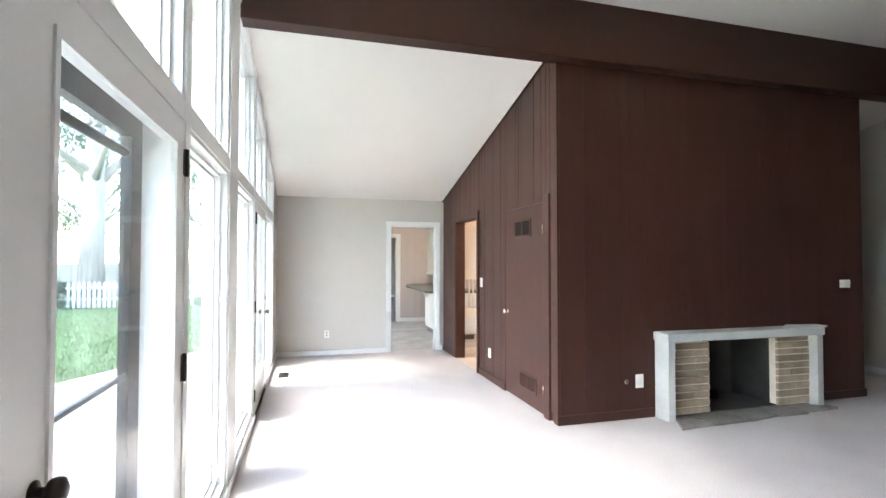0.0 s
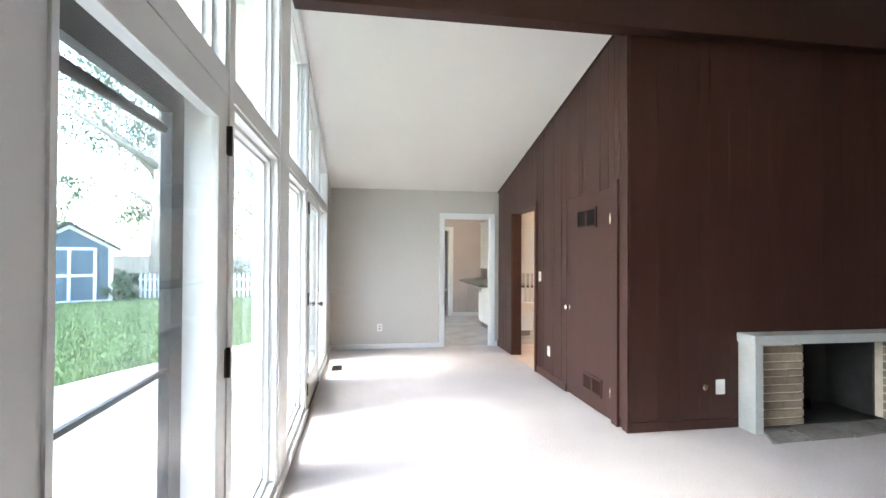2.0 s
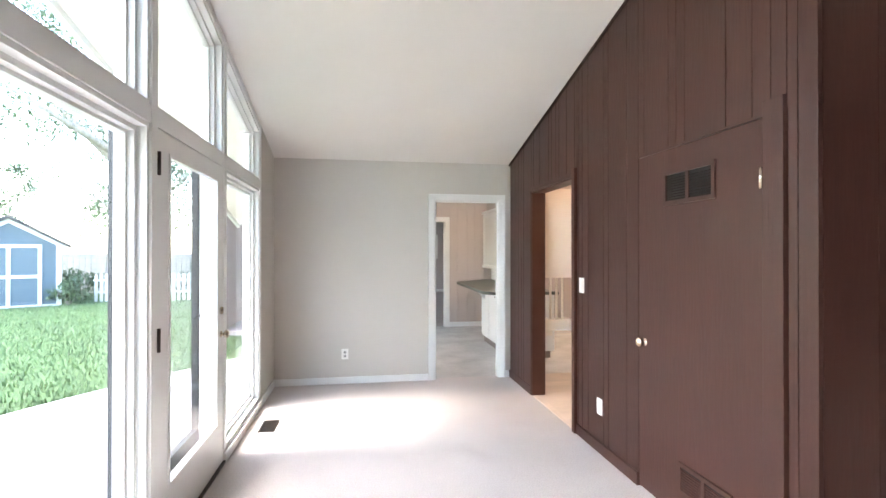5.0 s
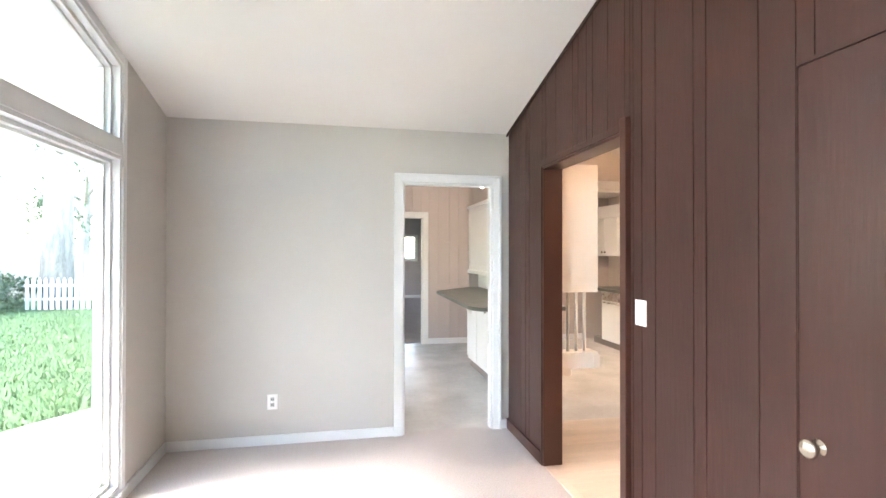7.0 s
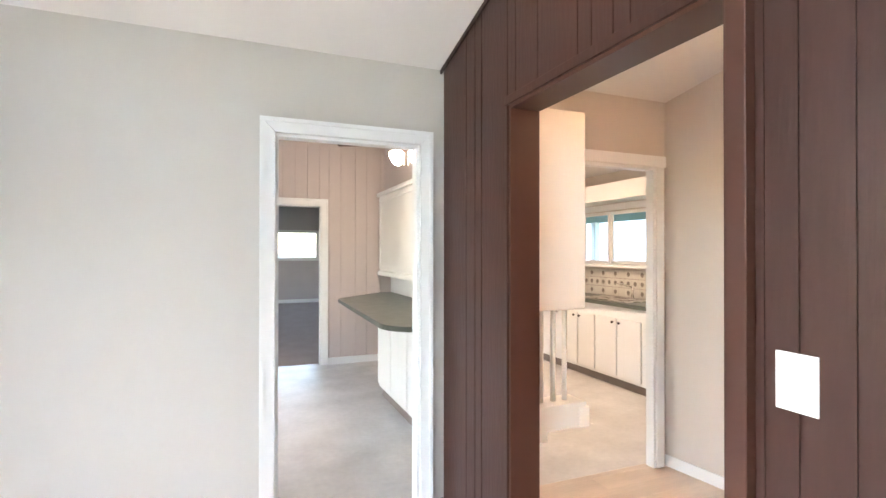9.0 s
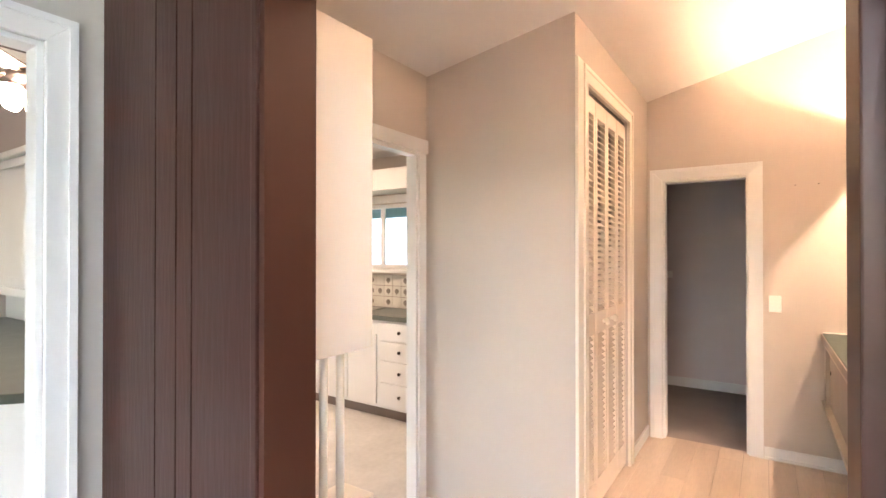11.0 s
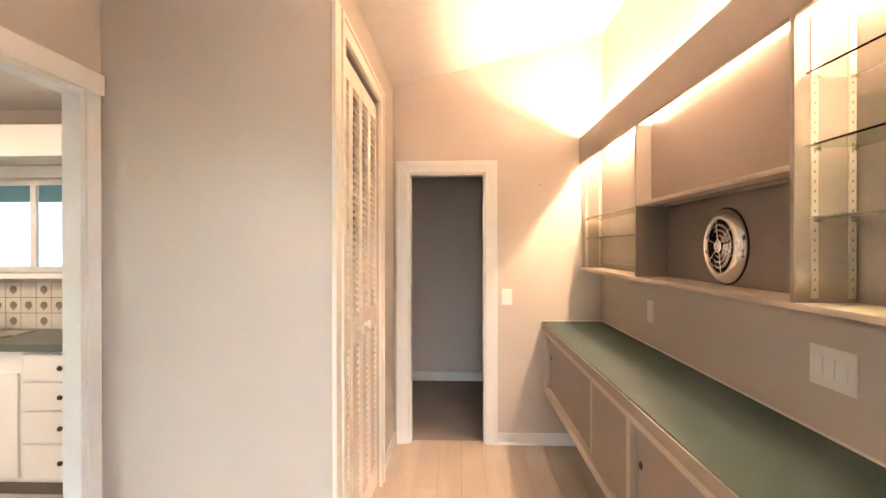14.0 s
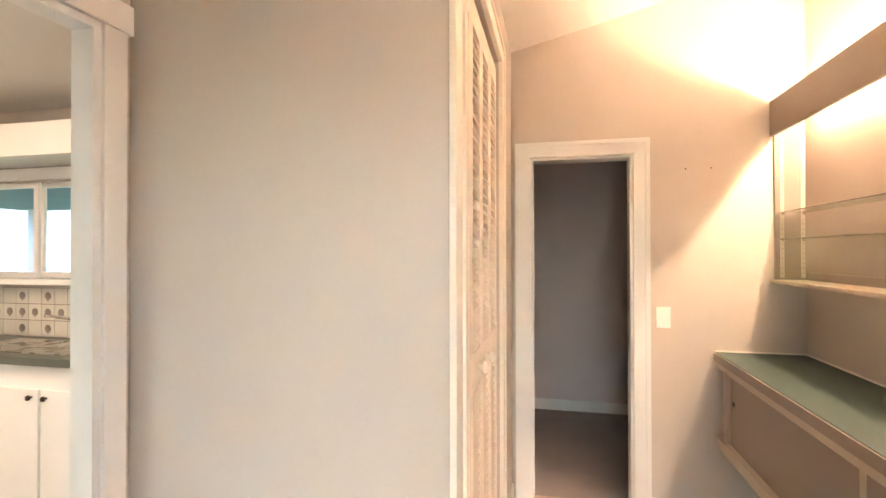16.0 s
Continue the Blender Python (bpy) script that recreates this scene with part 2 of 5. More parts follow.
# floors
solid("floor_living", box(bm_new(), WX - 0.05, 7.2, -3.5, BY + 0.02, -0.08, 0.0), "carpet", "pale grey cut-pile carpet over the living room floor", "carpet", "structure")
solid("floor_living_end", box(bm_new(), WX - 0.05, BX + 0.03, BY + 0.02, FY + 0.06, -0.08, 0.0), "carpet", "pale grey cut-pile carpet beside the window wall", "carpet", "structure")
solid("floor_passage", box(bm_new(), 5.93, 7.2, BY + 0.02, 5.25, -0.08, 0.0), "carpet", "pale grey carpet in the passage past the panelling", "carpet", "structure")
solid("floor_closet_room", box(bm_new(), EX + 0.06, 7.6, 5.25, 7.8, -0.08, 0.0), "carpet_dark_shaded", "grey-brown carpet in the small back room, shade put into its colour", "carpet", "structure")
solid("floor_kitchen", box(bm_new(), -0.6, 5.5, FY + 0.06, 11.9, -0.08, 0.0), "tile_floor", "glossy pale grey sheet vinyl on the kitchen floor", "floor", "structure")
solid("floor_far_room", box(bm_new(), -2.0, 5.0, 11.9, 19.9, -0.08, -0.004), "carpet_dark_shaded", "dark grey carpet in the far room", "carpet", "structure")

# ceilings
bm = bm_new()
prism(bm, [(BY - 0.10, roof(BY - 0.10)), (FY + 0.1, roof(FY + 0.1)), (FY + 0.1, roof(FY) + 0.25), (BY - 0.10, roof(BY - 0.10) + 0.25)], "x", WX - 0.2, 7.6)
solid("ceiling_slope", bm, "ceiling", "off-white plastered ceiling sloping up from the far wall", "ceiling", "structure")
bm = bm_new()
prism(bm, [(-3.7, 3.80), (BY - 0.10, 3.80), (BY - 0.10, 4.05), (-3.7, 4.05)], "x", WX - 0.2, 7.4)
solid("ceiling_front", bm, "ceiling", "off-white ceiling of the high front part", "ceiling", "structure")
bm = bm_new()
prism(bm, [(FY + 0.1, 2.46), (12.0, 3.02), (12.0, 3.3), (FY + 0.1, 2.74)], "x", -0.8, 3.02)
solid("ceiling_breakfast", bm, "ceiling", "off-white ceiling rising over the breakfast room", "ceiling", "structure")
solid("ceiling_kitchen", box(bm_new(), 3.02, 5.7, FY + 0.1, 12.0, 2.42, 2.7), "ceiling", "off-white flat kitchen ceiling", "ceiling", "structure")
solid("ceiling_far_room", box(bm_new(), -2.2, 5.2, 12.0, 20.1, 2.7, 2.9), "ceiling", "dim ceiling of the far room", "ceiling", "structure")

# window wall: solid lengths, then the frames are set into it
solid("wall_west_end", wall_pieces(bm_new(), "x", WX - 0.16, WX, 7.295, FY + 0.1, lambda y: roof(y) + 0.02), "wall", "warm grey painted end of the window wall", "wall", "structure")
solid("wall_west_near", wall_pieces(bm_new(), "x", WX - 0.16, WX, -3.7, -0.1, lambda y: 3.82), "wall", "warm grey painted near end of the window wall", "wall", "structure")

# far wall with the kitchen door
bm = wall_pieces(bm_new(), "y", FY, FY + 0.07, WX - 0.16, BX + 0.15, lambda x: 2.75, [(1.345, 2.095, 0.0, 2.035)])
solid("wall_far", bm, "wall", "warm grey painted wall with the kitchen doorway", "wall", "structure")

# panelled block: carcass walls behind the planks
PK = 0.016
bm = wall_pieces(bm_new(), "x", BX + PK, BX + 0.13, BY + PK, FY, roof, [(6.207, 7.212, 0.0, 2.065), (4.30, 5.265, 0.0, 2.03)])
solid("wall_panelled_side", bm, "brown_gap", "dark backing of the brown panelled wall", "wall", "structure")
bm = wall_pieces(bm_new(), "y", BY + PK, BY + 0.15, BX + 0.15, 5.93, lambda x: roof(BY) + 0.1, [(3.77, 4.615, 0.0, 0.70)])
solid("wall_panelled_front", bm, "brown_gap", "dark backing of the brown chimney wall", "wall", "structure")
solid("wall_block_end", box(bm_new(), 5.80, 5.93, BY + 0.15, BARY - 0.1, 0, 3.5), "brown", "brown painted end of the chimney block", "wall", "structure")
solid("wall_hall_return", box(bm_new(), BX + 0.151, BX + 0.20, BARY + 0.002, 6.199, 0, 3.1), "wall_warm", "warm painted hall face beside the doorway", "wall", "structure")
solid("wall_closet_inside", box(bm_new(), BX + 0.7, BX + 0.75, BY + 0.15, BARY - 0.1, 0, 3.4), "brown_gap", "dark back of the hall closet", "wall", "structure")

# living room shell
# unseen south and east walls are brown to keep bounce off the chimney wall
solid("wall_south", box(bm_new(), WX - 0.2, 7.4, -3.7, -3.5, -0.1, 3.9), "brown", "unseen wall behind the walk, coloured brown to cut bounce light", "wall", "structure")
solid("wall_east", box(bm_new(), 7.2, 7.35, 3.9, 5.3, -0.1, 3.9), "wall", "warm grey painted wall at the passage", "wall", "structure")
solid("wall_east_room", box(bm_new(), 7.2, 7.35, -3.7, 3.9, -0.1, 3.9), "brown", "unseen living room side wall, coloured brown to cut bounce light", "wall", "structure")
solid("wall_passage_end", box(bm_new(), 5.93, 7.2, 5.2, 5.3, 0, 3.9), "wall", "warm grey painted end of the passage", "wall", "structure")

# hall shell
solid("wall_bar", box(bm_new(), BX + 0.15, EX + 0.1, BARY - 0.1, BARY, 0, 3.35), "wall_warm", "warm grey painted wall behind the bar", "wall", "structure")
bm = wall_pieces(bm_new(), "x", EX, EX + 0.11, BARY, CLY + 0.6, lambda y: roof(y) + 0.02, [(6.436, 7.012, 0.0, 2.025)])
solid("wall_hall_end", bm, "wall_warm", "warm grey painted end wall of the hall", "wall", "structure")
bm = wall_pieces(bm_new(), "y", CLY, CLY + 0.10, 3.99, EX, lambda x: roof(CLY) + 0.02, [(4.15, 5.085, 0.0, 2.355)])
solid("wall_closet_front", bm, "wall_warm", "warm grey painted wall round the louvred closet", "wall", "structure")
solid("wall_closet_side", prism(bm_new(), [(3.985, CLY + 0.002), (4.08, CLY + 0.10), (4.0, KY + 0.034), (3.862, KY + 0.034), (3.868, KY)], "z", 0, 2.78), "wall_warm", "warm grey painted side wall of the closet", "wall", "structure")
solid("wall_closet_back", box(bm_new(), 4.03, EX + 0.11, KY - 0.1, KY, 0, 2.75), "wall_shaded", "shaded back wall of the louvred closet", "wall", "structure")
bm = wall_pieces(bm_new(), "y", KY, KY + 0.05, BX + 0.15, 3.86, lambda x: 2.75, [(2.55, 3.77, 0.0, 2.02)])
solid("wall_kitchen_header", bm, "wall_warm", "warm grey painted wall over the kitchen opening", "wall", "structure")
solid("wall_small_room", box(bm_new(), 7.5, 7.6, 5.3, 7.8, 0, 2.9), "wall_room", "shaded grey wall of the small back room", "wall", "structure")
solid("wall_small_room_side", box(bm_new(), EX + 0.11, 7.5, 7.70, 7.8, 0, 2.9), "wall_room", "shaded grey side wall of the small back room", "wall", "structure")
solid("wall_small_room_near", box(bm_new(), EX + 0.11, 7.5, 5.30, 5.34, 0, 2.9), "wall_room", "shaded grey near wall of the small back room", "wall", "structure")
solid("ceiling_small_room", box(bm_new(), EX + 0.11, 7.5, 5.34, 7.7, 2.44, 2.5), "ceiling", "ceiling of the small back room", "ceiling", "structure")

# kitchen and breakfast shell
solid("wall_kitchen_drop", box(bm_new(), 2.94, 3.02, FY + 0.12, 11.79, 2.222, 3.25), "panel", "warm painted bulkhead over the peninsula", "wall", "structure")
solid("wall_breakfast_west", wall_pieces(bm_new(), "x", -0.75, -0.6, FY + 0.1, 11.9, lambda y: 3.2, [(9.2, 10.5, 0.1, 2.1)]), "wall", "warm grey painted breakfast room wall with a wide window", "wall", "structure")
bm = wall_pieces(bm_new(), "y", 11.80, 11.92, -0.75, 5.5, lambda x: 3.3, [(1.30, 2.12, 0.0, 2.04)])
solid("wall_breakfast_far", bm, "panel", "pale rosy board-panelled wall with a doorway", "wall", "structure")
solid("wall_sink", wall_pieces(bm_new(), "x", 5.38, 5.52, KY + 0.1, 11.9, lambda y: 2.75, [(8.9, 10.86, 1.30, 1.95)]), "wall_warm", "warm painted wall round the kitchen window", "wall", "structure")
solid("wall_kitchen_near", box(bm_new(), 3.862, 5.5, KY + 0.036, KY + 0.115, 0, 2.75), "wall_warm", "warm painted near wall of the kitchen", "wall", "structure")
# unseen opening on the west side, added to let daylight in
solid("wall_far_room_west", wall_pieces(bm_new(), "x", -2.1, -2.0, 11.9, 20.0, lambda y: 2.8, [(15.6, 17.4, 0.6, 2.0)]), "wall_shaded", "grey wall of the far room with an added daylight opening", "wall", "structure")
solid("wall_far_room_east", box(bm_new(), 3.42, 3.52, 11.925, 19.798, 0, 2.8), "wall_shaded", "grey side wall of the far room", "wall", "structure")
solid("wall_far_room_end", wall_pieces(bm_new(), "y", 19.8, 19.95, -2.1, 5.0, lambda x: 2.8, [(0.6, 3.12, 1.27, 1.97)]), "wall_shaded", "grey end wall of the far room with a high window", "wall", "structure")


# ---- trim ----
def ring(bm, axis, a, b, s0, s1, z0, top, w, bottom=True, wb=None):
    """A frame in a wall plane: two uprights, a head that follows top() and a sill."""
    wb = wb or w
    prism(bm, [(s0, z0), (s0 + w, z0), (s0 + w, top(s0 + w)), (s0, top(s0))], axis, a, b)
    prism(bm, [(s1 - w, z0), (s1, z0), (s1, top(s1)), (s1 - w, top(s1 - w))], axis, a, b)
    prism(bm, [(s0 + w, top(s0 + w) - w), (s1 - w, top(s1 - w) - w), (s1 - w, top(s1 - w)), (s0 + w, top(s0 + w))], axis, a, b)
    if bottom:
        prism(bm, [(s0 + w, z0), (s1 - w, z0), (s1 - w, z0 + wb), (s0 + w, z0 + wb)], axis, a, b)
    return bm


def casing(name, axis, face, out, s0, s1, head, w, label, mat="trim", thick=0.02, foot=0.0):
    """Door casing on a wall face: mitred boards with an inner bead."""
    ob = base(name, (0, 0, 0), label, "door casing", kind="structure")
    a, b = sorted((face + out * 0.001, face + out * thick))
    a2, b2 = sorted((face + out * 0.001, face + out * (thick + 0.007)))
    part("casing_board", prism(bm_new(), [(s0 - w, foot), (s0, foot), (s0, head), (s0 - w, head + w)], axis, a, b, 0.003), mat, ob)
    part("casing_board", prism(bm_new(), [(s1, foot), (s1 + w, foot), (s1 + w, head + w), (s1, head)], axis, a, b, 0.003), mat, ob)
    part("casing_board", prism(bm_new(), [(s0, head), (s1, head), (s1 + w, head + w), (s0 - w, head + w)], axis, a, b, 0.003), mat, ob)
    e = w * 0.72
    part("casing_bead", ring(bm_new(), axis, a2, b2, s0 - w, s1 + w, foot, lambda s: head + w, w - e, False), mat, ob)
    return ob


def lining(name, axis, a, b, s0, s1, head, mat, label, t=0.018):
    bm = bm_new()
    prism(bm, [(s0, 0.002), (s0 + t, 0.002), (s0 + t, head - t), (s0, head - t)], axis, a, b)
    prism(bm, [(s1 - t, 0.002), (s1, 0.002), (s1, head - t), (s1 - t, head - t)], axis, a, b)
    prism(bm, [(s0, head - t), (s1, head - t), (s1, head), (s0, head)], axis, a, b)
    return solid(name, bm, mat, label, "door jamb", "structure")


def wall_plate(name, axis, face, out, s, z, w, h, toggles, label, kind="rocker"):
    ob = base(name, (0, 0, 0), label, "switch" if kind == "rocker" else "outlet")
    a, b = sorted((face + out * 0.0005, face + out * 0.006))
    part("cover", prism(bm_new(), [(s - w / 2, z - h / 2), (s + w / 2, z - h / 2), (s + w / 2, z + h / 2), (s - w / 2, z + h / 2)], axis, a, b, 0.002), "plate", ob)
    for k in range(toggles):
        c = s + (k - (toggles - 1) / 2) * 0.046
        a, b = sorted((face + out * 0.006, face + out * 0.0095))
        if kind == "rocker":
            part("rocker", prism(bm_new(), [(c - 0.014, z - 0.03), (c + 0.014, z - 0.03), (c + 0.014, z + 0.03), (c - 0.014, z + 0.03)], axis, a, b, 0.001), "plate", ob)
        else:
            for dz in (-0.021, 0.021):
                part("socket", prism(bm_new(), [(c - 0.014, z + dz - 0.014), (c + 0.014, z + dz - 0.014), (c + 0.014, z + dz + 0.014), (c - 0.014, z + dz + 0.014)], axis, a, b, 0.001), "limestone" if kind == "dark" else "plate", ob)
                for ds in (-0.006, 0.006):
                    a2, b2 = sorted((face + out * 0.0094, face + out * 0.0103))
                    part("slot", prism(bm_new(), [(c + ds - 0.0015, z + dz - 0.005), (c + ds + 0.0015, z + dz - 0.005), (c + ds + 0.0015, z + dz + 0.005), (c + ds - 0.0015, z + dz + 0.005)], axis, a2, b2), "slot", ob)
    return ob


# ---- beam and brown panelling ----
bm = box(bm_new(), WX - 0.02, 7.2, 3.93, BY + 0.04, 3.27, 3.80, 0.006)
solid("ceiling_beam", bm, "brown", "deep brown painted timber beam across the ceiling", "beam", "structure")

rng = random.Random(7)
side = base("panelling", (BX, BY, 0), "brown painted vertical board panelling on the hall side wall", "panelling", kind="structure")
OPEN_SIDE = [(6.155, 7.227, 2.10), (4.19, 5.272, 2.045)]
y = BY + 0.085
edges = [y]
while edges[-1] < FY - 0.05:
    edges.append(min(FY, edges[-1] + rng.choice((0.07, 0.10, 0.13, 0.16, 0.24, 0.30))))
cuts = sorted(set(edges) | {o for op in OPEN_SIDE for o in op[:2]})
cuts = [c for i, c in enumerate(cuts) if i == 0 or c - cuts[i - 1] > 0.012 or any(abs(c - o) < 1e-6 for op in OPEN_SIDE for o in op[:2])]
for u, v in zip(cuts, cuts[1:]):
    mid = (u + v) / 2
    z0 = 0.085
    for o in OPEN_SIDE:
        if o[0] < mid < o[1]:
            z0 = o[2]
    g = 0.0008
    if v - u > 0.015:
        lift = rng.uniform(0, 0.0012)
        c = 0.0030
        bm = bm_new()
        prism(bm, [(u, z0), (v, z0), (v, roof(v) - 0.002), (u, roof(u) - 0.002)], "x", BX + 0.0028, BX + PK)
        prism(bm, [(u + g + c, z0), (v - g - c, z0), (v - g - c, roof(v - g) - 0.002), (u + g + c, roof(u + g) - 0.002)], "x", BX - lift, BX + 0.0030)
        part("plank", bm, "brown", side)
# crown strip under the ceiling
bm = bm_new()
prism(bm, [(BY, roof(BY) - 0.022), (FY, roof(FY) - 0.022), (FY, roof(FY) - 0.001), (BY, roof(BY) - 0.001)], "x", BX - 0.014, BX - 0.004)
part("cornice_strip", bm, "brown_gap", side)
part("corner_board", box(bm_new(), BX - 0.006, BX + PK, BY - 0.004, BY + 0.08, 0, 3.35, 0.003), "brown", side)
part("baseboard", box(bm_new(), BX - 0.012, BX + PK, 5.275, 6.153, 0, 0.082, 0.004), "brown", side)
part("baseboard", box(bm_new(), BX - 0.012, BX + PK, 7.232, FY, 0, 0.082, 0.004), "brown", side)

front = base("chimney_panelling", (BX, BY, 0), "dark brown painted board panelling on the chimney wall", "panelling", kind="structure")
x = BX + 0.02
while x < 5.92:
    w = min(rng.choice((0.10, 0.14, 0.19, 0.19, 0.25)), 5.93 - x)
    lo = 0.70 if 3.77 < x + w / 2 < 4.615 else 0.085
    part("plank", box(bm_new(), x + 0.0008, x + w - 0.0008, BY - rng.uniform(0, 0.0012), BY + PK, lo, 3.34), "brown", front)
    x += w
part("baseboard", box(bm_new(), BX - 0.012, 3.23, BY - 0.013, BY + PK, 0, 0.083, 0.004), "brown", front)
part("baseboard", box(bm_new(), 5.105, 5.945, BY - 0.013, BY + PK, 0, 0.083, 0.004), "brown", front)

# ---- brown closet door ----
cd = base("closet_door", (BX, 4.8, 0), "closed brown painted flush closet door with a vent grille", "door")
part("leaf", box(bm_new(), BX + 0.002, BX + 0.04, 4.3015, 5.269, 0.012, 2.0305, 0.002), "brown", cd)
part("hinge_casing", box(bm_new(), BX - 0.018, BX + 0.01, 4.195, 4.30, 0.0, 2.095, 0.004), "brown", cd)
part("head_strip", box(bm_new(), BX - 0.004, BX + 0.01, 4.30, 5.27, 2.032, 2.046), "brown", cd)


def grille(y0, y1, z0, z1, name, mat, parent):
    fr = part(name, ring(bm_new(), "x", BX - 0.010, BX + 0.006, y0, y1, z0, lambda s: z1, 0.022), mat, parent)
    part("mullion", box(bm_new(), BX - 0.010, BX + 0.004, (y0 + y1) / 2 - 0.012, (y0 + y1) / 2 + 0.012, z0 + 0.02, z1 - 0.02), mat, fr)
    part("void", box(bm_new(), BX - 0.0008, BX + 0.0015, y0 + 0.02, y1 - 0.02, z0 + 0.02, z1 - 0.02), "slot", fr)
    n = int((z1 - z0 - 0.05) / 0.0145)
    bm = bm_new()
    for k in range(n):
        z = z0 + 0.027 + k * 0.0145
        prism(bm, [(BX - 0.008, z - 0.001), (BX - 0.008, z - 0.003), (BX - 0.001, z + 0.003), (BX - 0.001, z + 0.005)], "y", y0 + 0.02, y1 - 0.02)
    part("louvre_slats", bm, "grille_dark" if z0 > 1 else mat, fr, kind="stuff")


grille(4.597, 5.005, 1.715, 1.905, "upper_grille", "brown", cd)
grille(4.49, 4.88, 0.15, 0.32, "lower_grille", "brown", cd)
KNOB = [(0.0, 0.0), (0.024, 0.0), (0.024, 0.003), (0.012, 0.006), (0.011, 0.020), (0.024, 0.027), (0.029, 0.038), (0.026, 0.048), (0.015, 0.054), (0.0, 0.055)]
part("knob", lathe(bm_new(), [(max(r, 0.0005), h) for r, h in KNOB], (BX + 0.002, 5.205, 0.905), (-1, 0, 0)), "brass", cd, "polished metal knob", True)
for z in (1.77, 0.25):
    part("hinge", tube(bm_new(), (BX - 0.021, 4.302, z - 0.045), (BX - 0.021, 4.302, z + 0.045), 0.008), "brass", cd, smooth=True)

# brown doorway
lining("doorway_jamb", "x", BX - 0.004, BX + 0.135, 6.207, 7.212, 2.065, "brown_stain", "glossy dark stained jamb of the hall doorway")
tr = base("doorway_trim", (BX, 6.6, 0), "dark brown trim round the hall doorway", "door casing", kind="structure")
part("near_trim", box(bm_new(), BX - 0.026, BX + 0.01, 6.155, 6.207, 0, 2.125, 0.004), "brown_stain", tr)
part("door_stop", box(bm_new(), BX + 0.03, BX + 0.134, 6.2255, 6.25, 0.002, 2.046, 0.003), "brown_stain", tr)
part("head_trim", box(bm_new(), BX - 0.014, BX + 0.01, 6.207, 7.23, 2.062, 2.10, 0.003), "brown", tr)
part("far_trim", box(bm_new(), BX - 0.012, BX + 0.01, 7.21, 7.23, 0, 2.062, 0.003), "brown", tr)
solid("doorway_near_jamb", box(bm_new(), BX + 0.156, BX + 0.208, 6.20, 6.226, 0.002, 2.08, 0.002), "brown_stain", "glossy dark stained inner edge of the hall doorway", "door jamb", "structure")
solid("threshold", box(bm_new(), BX + 0.0, BX + 0.06, 6.21, 7.18, 0.0, 0.008, 0.003), "vinyl", "pale wood threshold strip in the hall doorway", "threshold", "structure")

wall_plate("light_switch", "x", BX, -1, 6.066, 1.19, 0.082, 0.118, 1, "white switch plate on the brown panelling")
wall_plate("wall_outlet", "x", BX, -1, 5.775, 0.335, 0.078, 0.115, 1, "white outlet low on the brown panelling", "outlet")
wall_plate("wall_outlet", "y", FY, -1, 0.347, 0.325, 0.075, 0.115, 1, "white outlet low on the grey wall", "dark")
wall_plate("light_switch", "y", BY - 0.002, -1, 3.07, 0.345, 0.085, 0.125, 1, "white switch plate beside the fireplace")
wall_plate("thermostat_plate", "y", BY - 0.002, -1, 5.66, 1.225, 0.15, 0.085, 1, "small white control plate on the chimney wall")
gv = base("gas_key_valve", (2.93, BY, 0.34), "small round brass gas valve beside the fireplace", "valve")
part("escutcheon", lathe(bm_new(), [(0.0005, 0), (0.026, 0), (0.024, 0.006), (0.012, 0.009), (0.0005, 0.009)], (2.93, BY - 0.002, 0.345), (0, -1, 0)), "brass", gv, smooth=True)
part("key_socket", lathe(bm_new(), [(0.0005, 0), (0.007, 0), (0.007, 0.006), (0.0005, 0.006)], (2.93, BY - 0.011, 0.345), (0, -1, 0), 12), "slot", gv)

# kitchen door casing, baseboards
casing("kitchen_door_casing", "y", FY, -1, 1.345, 2.095, 2.035, 0.072, "white painted casing of the open kitchen doorway")
lining("kitchen_door_jamb", "y", FY + 0.0, FY + 0.074, 1.343, 2.097, 2.037, "trim", "white painted jamb of the kitchen doorway")
bb = base("baseboard", (0, FY, 0), "white painted baseboard on the far wall", "baseboard", kind="structure")
part("board", box(bm_new(), WX + 0.014, 1.272, FY - 0.014, FY, 0, 0.075, 0.004), "trim", bb)
part("board", box(bm_new(), 2.168, BX - 0.012, FY - 0.014, FY, 0, 0.075, 0.004), "trim", bb)
part("board", box(bm_new(), WX, WX + 0.014, 7.30, FY, 0, 0.075, 0.004), "trim", bb)

vent = base("floor_register", (-0.21, 6.72, 0), "dark metal floor register set in the carpet", "floor vent")
part("frame", ring(bm_new(), "z", 0.0, 0.006, -0.295, -0.165, 6.585, lambda s: 6.86, 0.014), "bronze", vent)
part("well", box(bm_new(), -0.285, -0.175, 6.595, 6.85, 0.0005, 0.0015), "slot", vent)
for k in range(9):
    part("vane", box(bm_new(), -0.283 + k * 0.0122, -0.279 + k * 0.0122, 6.6, 6.845, 0.001, 0.005), "bronze", vent)


